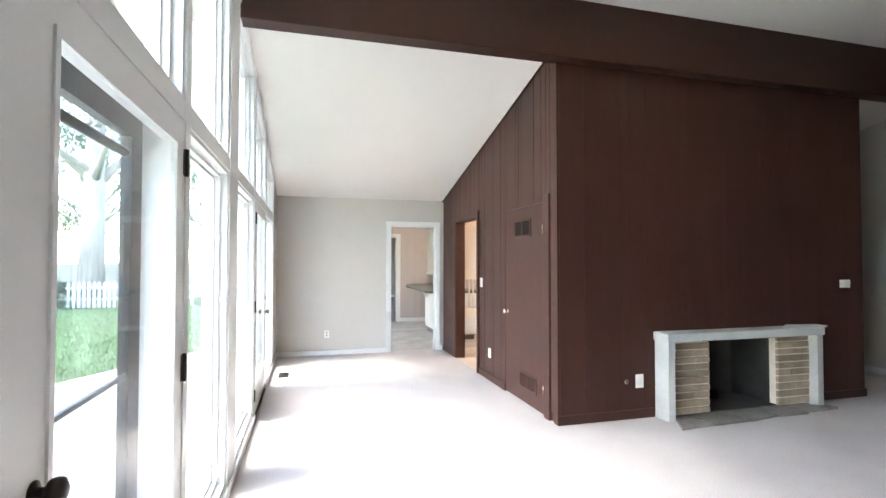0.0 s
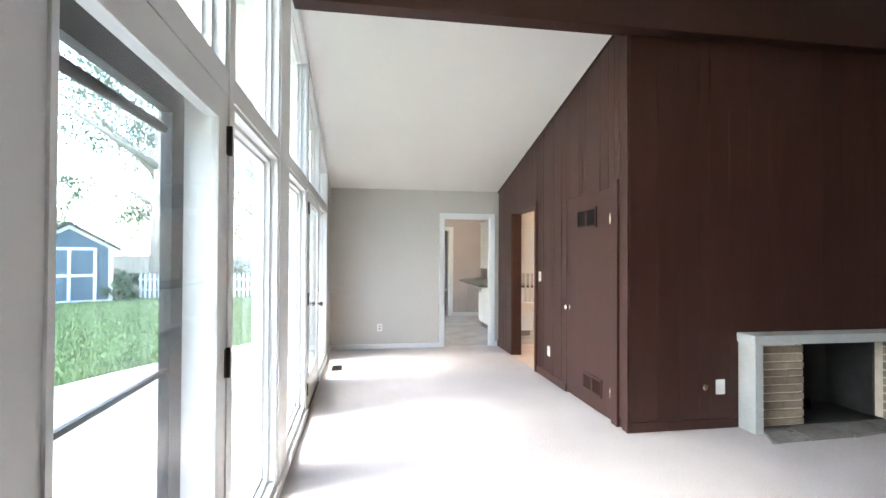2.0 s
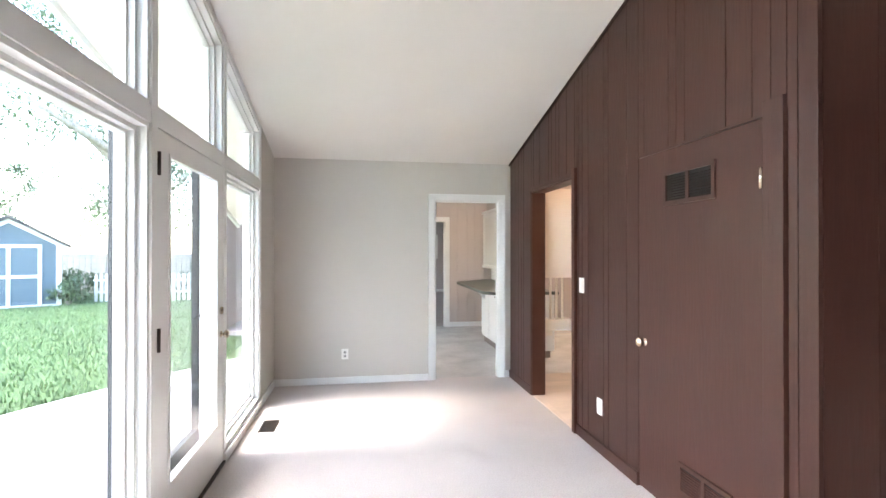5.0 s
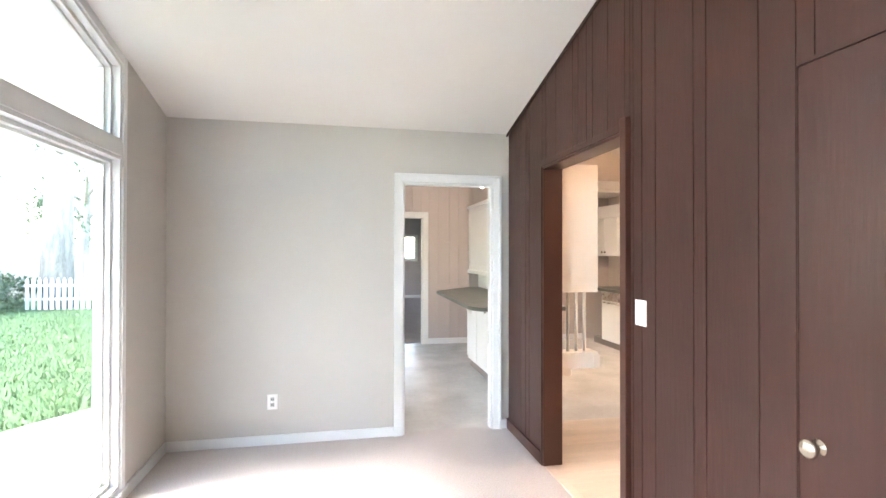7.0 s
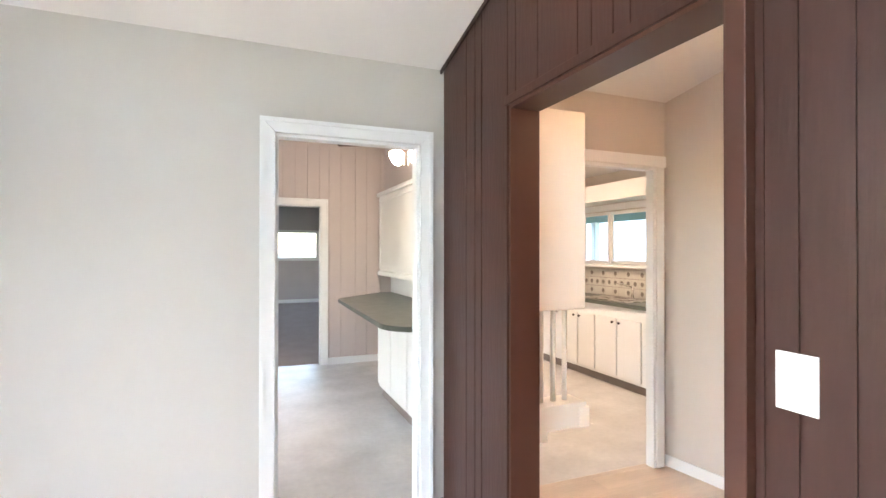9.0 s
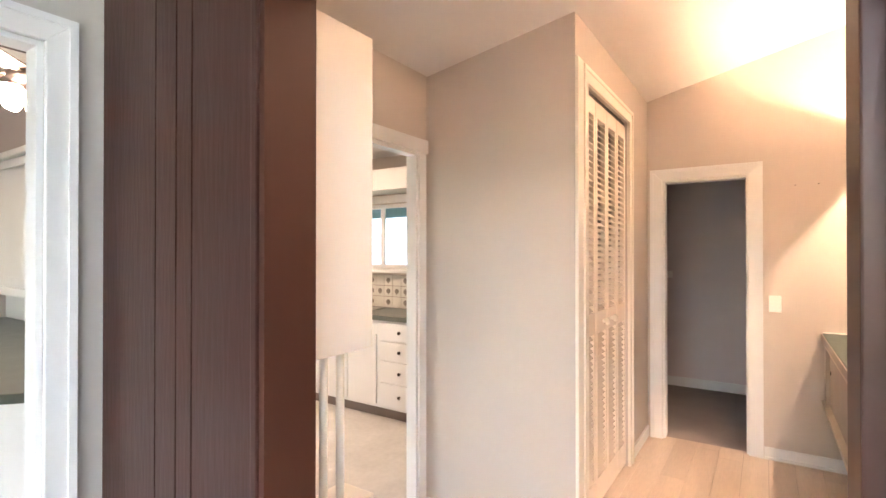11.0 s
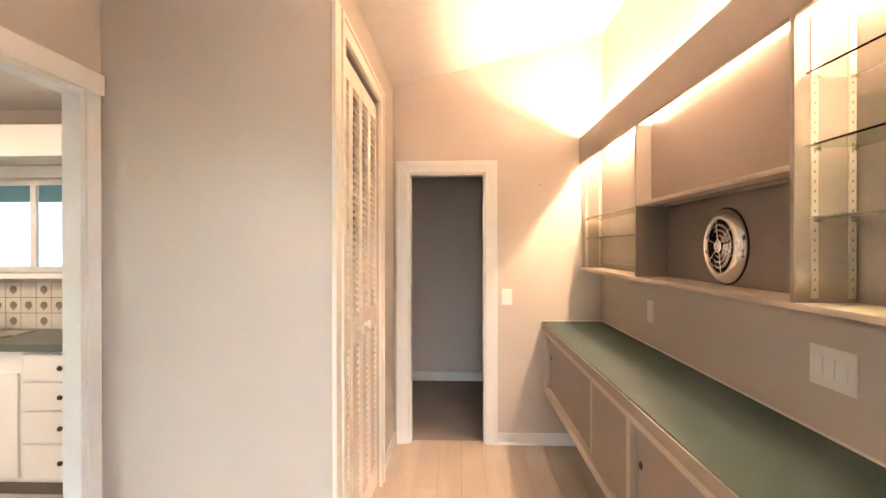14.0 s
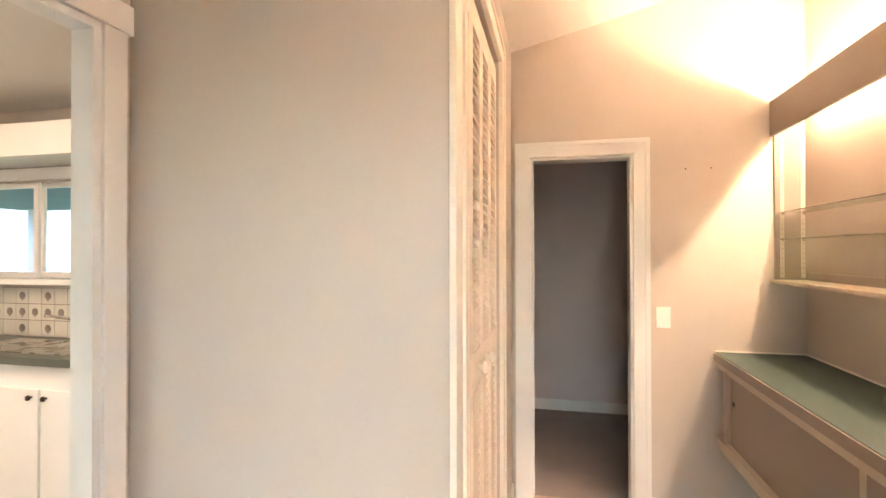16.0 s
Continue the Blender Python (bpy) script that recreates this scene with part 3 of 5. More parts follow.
# ---- window wall ----
def lite(name, y0, y1, z0, top, label):
    ob = base(name, (WX, y0, 0), label, "window", kind="structure")
    part("outer_frame", ring(bm_new(), "x", WX - 0.15, WX - 0.012, y0, y1, z0, top, 0.022), "trim", ob)
    part("middle_stop", ring(bm_new(), "x", WX - 0.14, WX - 0.055, y0 + 0.022, y1 - 0.022, z0 + 0.022, lambda s: top(s) - 0.022, 0.022), "trim", ob)
    part("inner_stop", ring(bm_new(), "x", WX - 0.135, WX - 0.085, y0 + 0.044, y1 - 0.044, z0 + 0.044, lambda s: top(s) - 0.044, 0.016), "trim", ob)
    e = 0.05
    pane = part("pane", prism(bm_new(), [(y0 + e, z0 + e), (y1 - e, z0 + e), (y1 - e, top(y1 - e) - e), (y0 + e, top(y0 + e) - e)], "x", WX - 0.113, WX - 0.107), "glass", ob)
    pane.visible_shadow = False
    return ob


LITES = [(-0.06, 0.97), (2.35, 3.42), (3.77, 4.86), (6.10, 7.25)]
RAIL0, RAIL1, SILL = 2.035, 2.115, 0.07
BAYS = [(-0.06, 0.97), (1.095, 2.275), (2.35, 3.42), (3.77, 4.86), (4.925, 6.035), (6.10, 7.25)]


def head(y):
    return (roof(y) if y > 3.75 else 3.80) - 0.055


wn = 0
for y0, y1 in LITES:
    wn += 1
    lite("window_%d" % wn, y0, y1, SILL, lambda s: RAIL0, "tall fixed window in white painted timber")
for y0, y1 in BAYS:
    wn += 1
    lite("window_%d" % wn, y0, y1, RAIL1, head, "upper fixed window under the sloping ceiling, white frame")
fr = base("window_wall_frame", (WX, 0, 0), "white painted timber posts and rails of the window wall", "window frame", kind="structure")
marks = [-0.1] + [e for b in BAYS for e in b] + [7.295]
for a, b in zip(marks[0::2], marks[1::2]):
    part("post", prism(bm_new(), [(a, 0), (b, 0), (b, head(b) + 0.06), (a, head(a) + 0.06)], "x", WX - 0.16, WX), "trim", fr)
for y0, y1 in BAYS:
    part("transom", box(bm_new(), WX - 0.155, WX - 0.003, y0, y1, RAIL0, RAIL1), "trim", fr)
    part("head_plate", prism(bm_new(), [(y0, head(y0)), (y1, head(y1)), (y1, head(y1) + 0.06), (y0, head(y0) + 0.06)], "x", WX - 0.155, WX - 0.003), "trim", fr)
for y0, y1 in LITES:
    part("sill_board", box(bm_new(), WX - 0.155, WX - 0.003, y0, y1, 0, SILL), "trim", fr)
for a, b in ((-0.1, 1.125), (2.28, 4.92), (6.04, 7.30)):
    part("base_strip", box(bm_new(), WX, WX + 0.016, a, b, 0, 0.062, 0.004), "trim", fr)


def glazed_door(name, y0, y1, hinge_far, label):
    ob = base(name, (WX, y0, 0), label, "door")
    x0, x1 = WX - 0.05, WX - 0.004
    gz0, gz1, sw = 0.30, 1.925, 0.128 if hinge_far else 0.145
    g0, g1 = y0 + sw, y1 - sw
    leaf = bm_new()
    prism(leaf, [(y0, 0.02), (g0, 0.02), (g0, 2.03), (y0, 2.03)], "x", x0, x1)
    prism(leaf, [(g1, 0.02), (y1, 0.02), (y1, 2.03), (g1, 2.03)], "x", x0, x1)
    prism(leaf, [(g0, 0.02), (g1, 0.02), (g1, gz0), (g0, gz0)], "x", x0, x1)
    prism(leaf, [(g0, gz1), (g1, gz1), (g1, 2.03), (g0, 2.03)], "x", x0, x1)
    part("leaf", leaf, "trim", ob)
    part("glazing_bead", ring(bm_new(), "x", x1 - 0.003, x1 + 0.006, g0 - 0.012, g1 + 0.012, gz0 - 0.012, lambda s: gz1 + 0.012, 0.020), "trim", ob)
    pane = part("pane", box(bm_new(), WX - 0.013, WX - 0.009, g0 + 0.001, g1 - 0.001, gz0 + 0.001, gz1 - 0.001), "glass", ob)
    pane.visible_shadow = False
    hy, ky = (y1 + 0.002, y0 + 0.075) if hinge_far else (y0 - 0.002, y1 - 0.055)
    for z in (1.865, 1.04, 0.22):
        h = part("hinge", tube(bm_new(), (WX + 0.004, hy, z - 0.055), (WX + 0.004, hy, z + 0.055), 0.009), "bronze", ob, "dark bronze hinge", True)
        part("hinge_leaf", box(bm_new(), WX - 0.006, WX - 0.001, hy - 0.022, hy + 0.022, z - 0.052, z + 0.052), "bronze", h)
    kz = 1.035 if hinge_far else 0.895
    for out, xx in ((1, x1), (-1, x0)):
        part("knob", lathe(bm_new(), [(max(r, 0.0005), h) for r, h in KNOB], (xx, ky, kz), (out, 0, 0)), "bronze" if hinge_far else "brass", ob, "round door knob", True)
    if not hinge_far:
        part("deadbolt", lathe(bm_new(), [(0.0005, 0), (0.026, 0), (0.024, 0.012), (0.0005, 0.014)], (x1, ky, kz + 0.16), (1, 0, 0)), "brass", ob, smooth=True)
    part("threshold", box(bm_new(), WX - 0.17, WX + 0.012, y0 - 0.02, y1 + 0.02, 0, 0.018, 0.004), "bronze", ob)
    st = base("storm_door", (WX - 0.2, y0, 0), "dark grey aluminium storm door outside the glazed door", "storm door")
    xa, xb = WX - 0.215, WX - 0.175
    edge, fw = (0.09, 0.155) if hinge_far else (0.0, 0.075)
    sf = ring(bm_new(), "x", xa, xb, y0 - edge, y1 + 0.09, 0.0, lambda s: 2.10, fw, True, 0.24)
    part("frame", sf, "storm", st)
    if hinge_far:
        part("cross_rail", box(bm_new(), xa + 0.012, xa + 0.03, y0 + 0.06, y1 - 0.06, 1.022, 1.038), "storm", st)
        part("closer", tube(bm_new(), (xb + 0.012, y0 + 0.35, 1.86), (xb + 0.012, y1 - 0.18, 1.86), 0.016), "storm", st, smooth=True)
    else:
        part("latch_handle", tube(bm_new(), (xb + 0.03, y1 - 0.16, 1.02), (xb + 0.03, y1 - 0.05, 1.02), 0.009), "storm", st, smooth=True)
    part("pane", box(bm_new(), xa + 0.015, xa + 0.02, y0 + 0.06, y1 - 0.06, 0.24, 1.95), "storm_glass", st)
    return ob


glazed_door("patio_door", 1.10, 2.27, True, "closed white full-glass patio door with dark hinges")
glazed_door("patio_door", 4.93, 6.03, False, "closed white full-glass patio door with a brass knob")

# ---- fireplace ----
fp = base("fireplace", (4.2, BY, 0), "limestone fireplace surround with thin tan brick cheeks", "fireplace")
part("mantel", box(bm_new(), 3.225, 5.10, 3.85, BY - 0.003, 0.725, 0.802, 0.008), "limestone", fp, "pale limestone mantel slab")
part("leg", box(bm_new(), 3.24, 3.315, 3.865, BY - 0.003, 0, 0.725, 0.006), "limestone", fp)
part("leg", box(bm_new(), 5.015, 5.09, 3.865, BY - 0.003, 0, 0.725, 0.006), "limestone", fp)
for a, b in ((3.315, 3.77), (4.615, 5.015)):
    ck = part("cheek", box(bm_new(), a, b, 3.958, BY + 0.3, 0.03, 0.725), "mortar", fp, "pale mortar bed of the brick cheek")
    z = 0.036
    while z < 0.70:
        h = rng.choice((0.05, 0.056, 0.062))
        x = a + 0.003
        cutx = rng.uniform(0.14, 0.4) if rng.random() < 0.2 else 2
        ends = [b + (0.008 if b < 4 else -0.003)] if cutx > b - a - 0.06 else [a + cutx, b + (0.008 if b < 4 else -0.003)]
        for e in ends:
            bm = box(bm_new(), x if a < 4 or x > a + 0.01 else a - 0.008, e - 0.004, 3.944 + rng.uniform(0, 0.008), 3.98, z, z + h, 0.004)
            part("brick", bm, "brick", ck)
            x = e + 0.004
        z += h + 0.012
part("firebox_back", box(bm_new(), 3.80, 4.59, 4.50, 4.55, 0.0, 0.9), "soot", fp, "soot-black firebox")
part("firebox_side", box(bm_new(), 3.765, 3.80, BY + 0.0, 4.55, 0.0, 0.9), "soot", fp)
part("firebox_side", box(bm_new(), 4.59, 4.62, BY + 0.0, 4.55, 0.0, 0.9), "soot", fp)
part("firebox_top", box(bm_new(), 3.765, 4.62, BY, 4.55, 0.72, 0.9), "soot", fp)
part("firebox_floor", box(bm_new(), 3.77, 4.615, 3.98, 4.55, 0.0, 0.03), "soot", fp)
part("gas_pipe", box(bm_new(), 4.15, 4.21, 4.30, 4.36, 0.03, 0.12, 0.006), "slot", fp)
part("lintel_bar", box(bm_new(), 3.70, 4.69, 3.955, 3.975, 0.702, 0.725), "soot", fp)
HX = [3.20, 3.56, 3.98, 4.36, 4.72, 5.16]
for k in range(5):
    a, b = HX[k] + 0.006, HX[k + 1] - 0.006
    f0, f1 = 3.665 + rng.uniform(-0.02, 0.02) + 0.02 * k, 3.665 + rng.uniform(-0.02, 0.02) + 0.02 * (k + 1)
    lean = rng.uniform(-0.05, 0.05)
    bm = prism(bm_new(), [(a, f0), (b, f1), (b + lean, 3.86 if b > 5.01 or a < 3.3 else 3.975), (max(a + lean, 3.32 if k == 0 else 0), 3.86 if a < 3.3 else 3.975)], "z", 0.0, 0.022 + rng.uniform(0, 0.005), 0.004)
    part("hearth_stone", bm, "flag", fp)
for a, b in ((3.33, 3.98), (3.98, 4.60), (4.60, 5.01)):
    part("hearth_stone", box(bm_new(), a + 0.004, b - 0.004, 3.865, 3.985, 0.0, 0.018, 0.004), "flag", fp)
solid("loose_slab", prism(bm_new(), [(4.62, 3.90), (5.13, 3.845), (5.15, 3.99), (4.80, 4.03)], "z", 0.803, 0.818, 0.003), "limestone", "thin pale stone slab lying on the mantel end", "stone slab")
solid("baseboard_passage", box(bm_new(), 7.186, 7.2, 0.0, 5.2, 0, 0.09, 0.004), "trim", "white painted baseboard at the passage", "baseboard", "structure")

# ---- hall: divider ----
dv = base("divider_screen", (2.5, 7.33, 0.62), "cream painted hanging panel with three spindles and a ledge", "divider")
part("panel_box", box(bm_new(), BX + 0.152, 2.706, 7.325, 7.437, 1.18, 2.112, 0.003), "cream", dv)
for x in (2.494, 2.561, 2.626):
    part("spindle", tube(bm_new(), (x, 7.38, 0.742), (x, 7.38, 1.184), 0.0125, n=14), "cream", dv, smooth=True)
part("ledge", box(bm_new(), BX + 0.152, 2.702, 7.312, 7.45, 0.63, 0.745, 0.004), "cream", dv)
part("ledge_cap", box(bm_new(), 2.66, 2.716, 7.306, 7.456, 0.628, 0.722, 0.004), "cream", dv)
part("ledge_foot", box(bm_new(), BX + 0.152, 2.497, 7.33, 7.44, 0.575, 0.63, 0.003), "cream", dv)

# ---- hall: kitchen opening trim ----
kt = base("kitchen_opening_trim", (3.2, KY, 0), "white painted trim and deep jamb of the kitchen opening", "door casing", kind="structure")
part("head_trim", box(bm_new(), BX + 0.152, 3.852, KY - 0.022, KY - 0.001, 2.02, 2.095, 0.004), "trim", kt)
part("head_lining", box(bm_new(), 2.57, 3.748, KY - 0.01, KY + 0.055, 2.0, 2.02), "trim", kt)
part("jamb_board", box(bm_new(), 3.748, 3.77, KY - 0.01, KY + 0.055, 0, 2.02), "trim", kt)
part("jamb_casing", box(bm_new(), 3.77, 3.835, KY - 0.02, KY - 0.001, 0, 2.02, 0.004), "trim", kt)
part("jamb_board", box(bm_new(), 2.55, 2.57, KY - 0.01, KY + 0.055, 0, 2.02), "trim", kt)
hb = base("hall_baseboard", (4, CLY, 0), "white painted baseboard along the hall", "baseboard", kind="structure")
part("board", prism(bm_new(), [(3.973, CLY), (3.986, CLY), (3.869, KY - 0.001), (3.857, KY - 0.001)], "z", 0, 0.075), "trim", hb)
part("board", box(bm_new(), 5.20, EX, CLY - 0.013, CLY, 0, 0.085, 0.003), "trim", hb)
part("board", box(bm_new(), EX - 0.013, EX, 5.58, 6.345, 0, 0.085, 0.003), "trim", hb)
part("shoe", box(bm_new(), EX - 0.024, EX - 0.013, 5.58, 6.345, 0, 0.018, 0.003), "trim", hb)
part("board", box(bm_new(), 7.486, 7.5, 5.34, 7.70, 0, 0.10, 0.003), "trim", hb)

casing("hall_door_casing", "x", EX, -1, 6.436, 7.012, 2.025, 0.088, "white painted casing of the open doorway at the hall end")
lining("hall_door_jamb", "x", EX - 0.0, EX + 0.115, 6.434, 7.014, 2.027, "trim", "white painted jamb of the hall end doorway")
wall_plate("light_switch", "x", EX, -1, 6.278, 1.10, 0.075, 0.118, 1, "white rocker switch beside the hall doorway")
for yy in (6.16, 6.03):
    nl = lathe(bm_new(), [(0.0005, 0), (0.004, 0), (0.004, 0.006), (0.0005, 0.007)], (EX, yy, 1.93), (-1, 0, 0), 8)
    solid("wall_nail", nl, "bronze", "small dark nail in the bare hall wall", "nail")
wall_plate("small_room_plate", "x", 7.5, -1, 7.25, 1.22, 0.12, 0.075, 1, "pale blank plate on the shaded wall")

# louvred bifold closet
casing("closet_casing", "y", CLY, -1, 4.15, 5.085, 2.355, 0.08, "cream painted casing of the louvred closet", "cream", 0.02)
solid("closet_corner_board", box(bm_new(), 3.984, 4.069, CLY - 0.019, CLY - 0.0005, 0, 2.445, 0.003), "cream", "cream painted corner board beside the closet", "trim", "structure")
solid("closet_track", box(bm_new(), 4.15, 5.085, CLY + 0.02, CLY + 0.06, 2.33, 2.355), "bronze", "dark track over the bifold doors", "door track", "structure")
SLAT = None
lw = 0.935 / 4
for k in range(4):
    x0 = 4.15 + k * lw + 0.003
    x1 = x0 + lw - 0.006
    lf = base("bifold_leaf", (x0, CLY, 0), "beige painted louvred bifold closet door leaf", "closet door", "louvred closet doors")
    ya, yb = CLY + 0.012, CLY + 0.040
    st = 0.034
    part("stile", box(bm_new(), x0, x0 + st, ya, yb, 0.02, 2.325, 0.002), "louver", lf)
    part("stile", box(bm_new(), x1 - st, x1, ya, yb, 0.02, 2.325, 0.002), "louver", lf)
    for za, zb in ((0.02, 0.17), (1.0, 1.125), (2.235, 2.325)):
        part("rail", box(bm_new(), x0 + st, x1 - st, ya, yb, za, zb), "louver", lf)
    if SLAT is None:
        sb = prism(bm_new(), [(-0.013, -0.010), (-0.010, -0.013), (0.013, 0.008), (0.010, 0.011)], "x", 0, x1 - x0 - 2 * st)
        SLAT = finish("slat", sb, "louver")
    for za, zb in ((0.17, 1.0), (1.125, 2.235)):
        n = int((zb - za) / 0.0345)
        for i in range(n):
            o = rooted(new("slat", SLAT), lf)
            o.location = (x0 + st, (ya + yb) / 2, za + (i + 0.5) * (zb - za) / n)
    if k in (1, 2):
        kx = x1 - 0.085 if k == 1 else x0 + 0.085
        part("knob", lathe(bm_new(), [(0.0005, 0), (0.012, 0), (0.010, 0.014), (0.021, 0.020), (0.022, 0.030), (0.015, 0.037), (0.0005, 0.038)], (kx, ya, 1.06), (0, -1, 0)), "cream", lf, "round cream knob", True)
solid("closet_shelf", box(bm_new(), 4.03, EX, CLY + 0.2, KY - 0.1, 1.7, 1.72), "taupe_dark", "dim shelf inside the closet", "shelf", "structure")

# ---- bar ----
BF = 6.015
bc = base("bar_cabinet", (4.1, BF, 0.4), "taupe painted wall-hung bar cabinet with sliding doors", "cabinet")
X0, X1 = BX + 0.155, EX - 0.002
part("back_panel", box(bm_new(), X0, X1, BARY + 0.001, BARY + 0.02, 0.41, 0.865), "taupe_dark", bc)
part("bottom_panel", box(bm_new(), X0, X1, BARY + 0.02, BF - 0.03, 0.41, 0.43), "taupe", bc)
part("bottom_rail", box(bm_new(), X0, X1, BF - 0.035, BF - 0.008, 0.40, 0.455, 0.003), "taupe_light", bc)
part("bottom_track", box(bm_new(), X0, X1, BF - 0.03, BF + 0.004, 0.455, 0.468, 0.002), "taupe_light", bc)
part("top_rail", box(bm_new(), X0, X1, BF - 0.035, BF - 0.008, 0.83, 0.866, 0.003), "taupe_light", bc)
for d in (3.93, 5.63):
    part("stile", box(bm_new(), d - 0.02, d + 0.02, BF - 0.035, BF - 0.004, 0.455, 0.84, 0.003), "taupe_light", bc)
for a, b, dy, pull in ((4.45, 5.61, 0.022, True), (3.95, 4.49, 0.010, False), (3.22, 3.91, 0.022, True), (X0, 3.26, 0.010, False)):
    sd = part("sliding_door", box(bm_new(), a, b, BF - 0.012 - dy - 0.006, BF - 0.012 - dy + 0.006, 0.468, 0.832, 0.002), "taupe", bc)
    if pull:
        pl = lathe(bm_new(), [(0.0005, 0), (0.014, 0), (0.014, 0.003), (0.010, 0.003), (0.009, 0.001), (0.0005, 0.001)], (b - 0.045, BF - 0.006 - dy, 0.69), (0, 1, 0), 16)
        part("finger_pull", pl, "bronze", sd, smooth=True)
part("edge_strip", box(bm_new(), 4.455, 4.482, BF - 0.022, BF - 0.012, 0.468, 0.832, 0.002), "taupe_light", bc)
ct = base("bar_counter", (4.1, BF, 0.868), "sage green laminate bar counter with a taupe edge band", "counter")
part("top", box(bm_new(), X0, X1, BARY + 0.001, BF - 0.0015, 0.868, 0.918, 0.003), "green", ct)
part("edge_band", box(bm_new(), X0, X1, BF - 0.001, BF + 0.006, 0.869, 0.914, 0.001), "taupe", ct, "taupe edge band")
solid("counter_caulk", box(bm_new(), X0, X1, BARY + 0.001, BARY + 0.008, 0.919, 0.926), "cream", "pale bead along the back of the bar counter", "trim", "structure")
solid("counter_caulk", box(bm_new(), EX - 0.009, EX - 0.001, BARY + 0.008, BF - 0.004, 0.919, 0.926), "cream", "pale bead along the end of the bar counter", "trim", "structure")
wall_plate("light_switch", "y", BARY, 1, 4.855, 1.11, 0.075, 0.118, 1, "white rocker switch over the bar counter")
wall_plate("switch_panel", "y", BARY, 1, 3.53, 1.12, 0.175, 0.118, 3, "white three-gang switch plate over the bar counter")

UF, UB = 5.742, BARY + 0.002
ub = base("bar_wall_unit", (4.1, UB, 1.3), "taupe wall unit with lit glass shelves and a fan niche", "wall cabinet")
part("fascia", box(bm_new(), X0, X1, UF - 0.018, UF, 2.085, 2.275, 0.003), "taupe", ub)
part("bottom_board", box(bm_new(), X0, X1, UB, UF, 1.30, 1.318, 0.002), "taupe_light", ub)
part("back_panel", box(bm_new(), X0, X1, UB, UB + 0.008, 1.318, 2.20), "taupe", ub)
for d in (2.40, 3.445, 4.61):
    part("partition", box(bm_new(), d - 0.009, d + 0.009, UB + 0.008, UF, 1.318, 2.085, 0.001), "taupe", ub)
part("end_panel", box(bm_new(), X1 - 0.016, X1, UB + 0.008, UF - 0.018, 1.318, 2.2), "taupe", ub)
part("drop_panel", box(bm_new(), 3.455, 4.60, UF - 0.088, UF - 0.076, 1.675, 2.10, 0.002), "taupe_gloss", ub, "semi-gloss taupe drop panel")
part("panel_lip", box(bm_new(), 3.455, 4.60, UF - 0.075, UF - 0.004, 1.672, 1.69, 0.003), "taupe_light", ub)
part("niche_top", box(bm_new(), 3.455, 4.60, UB + 0.008, UF - 0.089, 1.672, 1.684), "taupe", ub)
# niche shade is in the darker colour of this sheet
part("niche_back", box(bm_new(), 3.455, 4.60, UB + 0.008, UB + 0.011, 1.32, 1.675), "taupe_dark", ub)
for a, b in ((2.41, 3.435), (4.62, X1 - 0.017)):
    for z in (1.54, 1.727, 1.918) if a < 4 else (1.53, 1.67):
        g = part("glass_shelf", box(bm_new(), a + 0.004, b - 0.004, UB + 0.015, UF - 0.02, z, z + 0.006, 0.001), "shelf_glass", ub, "clear glass shelf")
        for sx in (a, b - 0.018):
            for yy in (UB + 0.022, UF - 0.05):
                part("shelf_clip", box(bm_new(), sx, sx + 0.018, yy - 0.006, yy + 0.006, z - 0.008, z - 0.0005), "chrome", g)
    for sx, o in ((b, -1), (a, 1)):
        for yy in (UB + 0.022, UF - 0.05):
            sd = part("shelf_standard", box(bm_new(), min(sx, sx + o * 0.004), max(sx, sx + o * 0.004), yy - 0.009, yy + 0.009, 1.33, 2.08), "taupe_light", ub)
            bm = bm_new()
            for i in range(28):
                z = 1.35 + i * 0.026
                box(bm, sx + o * 0.004 - 0.0004, sx + o * 0.004 + 0.0006, yy - 0.0022, yy + 0.0022, z, z + 0.007)
            part("slotting", bm, "taupe_dark", sd, kind="stuff")
    part("back_cleat", box(bm_new(), a + 0.02, b - 0.05, UB + 0.009, UB + 0.02, 1.335, 1.36, 0.002), "taupe", ub)
for tx, ln, ty, glow in ((2.45, 0.92, 5.625, "lamp_warm"), (3.58, 0.90, UF - 0.040, "lamp_dim"), (4.70, 0.92, 5.625, "lamp_warm")):
    lt = base("cove_tube_light", (tx, ty, 2.2), "warm tube lamp hidden behind the bar fascia", "light", "bar cove tubes")
    part("tube", tube(bm_new(), (tx, ty, 2.225), (tx + ln, ty, 2.225), 0.012), glow, lt, "glowing warm tube", True)
    part("end_cap", box(bm_new(), tx - 0.03, tx, ty - 0.014, ty + 0.014, 2.205, 2.245), "plate", lt)
    part("end_cap", box(bm_new(), tx + ln, tx + ln + 0.03, ty - 0.014, ty + 0.014, 2.205, 2.245), "plate", lt)

# exhaust fan
FC = (4.06, UB + 0.011, 1.47)
ef = base("exhaust_fan", FC, "round chrome exhaust fan grille in the bar niche", "exhaust fan")


def annulus(bm, c, r0, r1, h0, h1, n=40):
    rows = [[bm.verts.new((c[0] + r * math.cos(k * math.tau / n), c[1] + h, c[2] + r * math.sin(k * math.tau / n))) for k in range(n)] for r, h in ((r0, h0), (r0, h1), (r1, h1 * 0.55), (r1, h0))]
    for i in range(4):
        p, q = rows[i], rows[(i + 1) % 4]
        for k in range(n):
            bm.faces.new((p[k], p[(k + 1) % n], q[(k + 1) % n], q[k]))
    bmesh.ops.recalc_face_normals(bm, faces=bm.faces)
    return bm


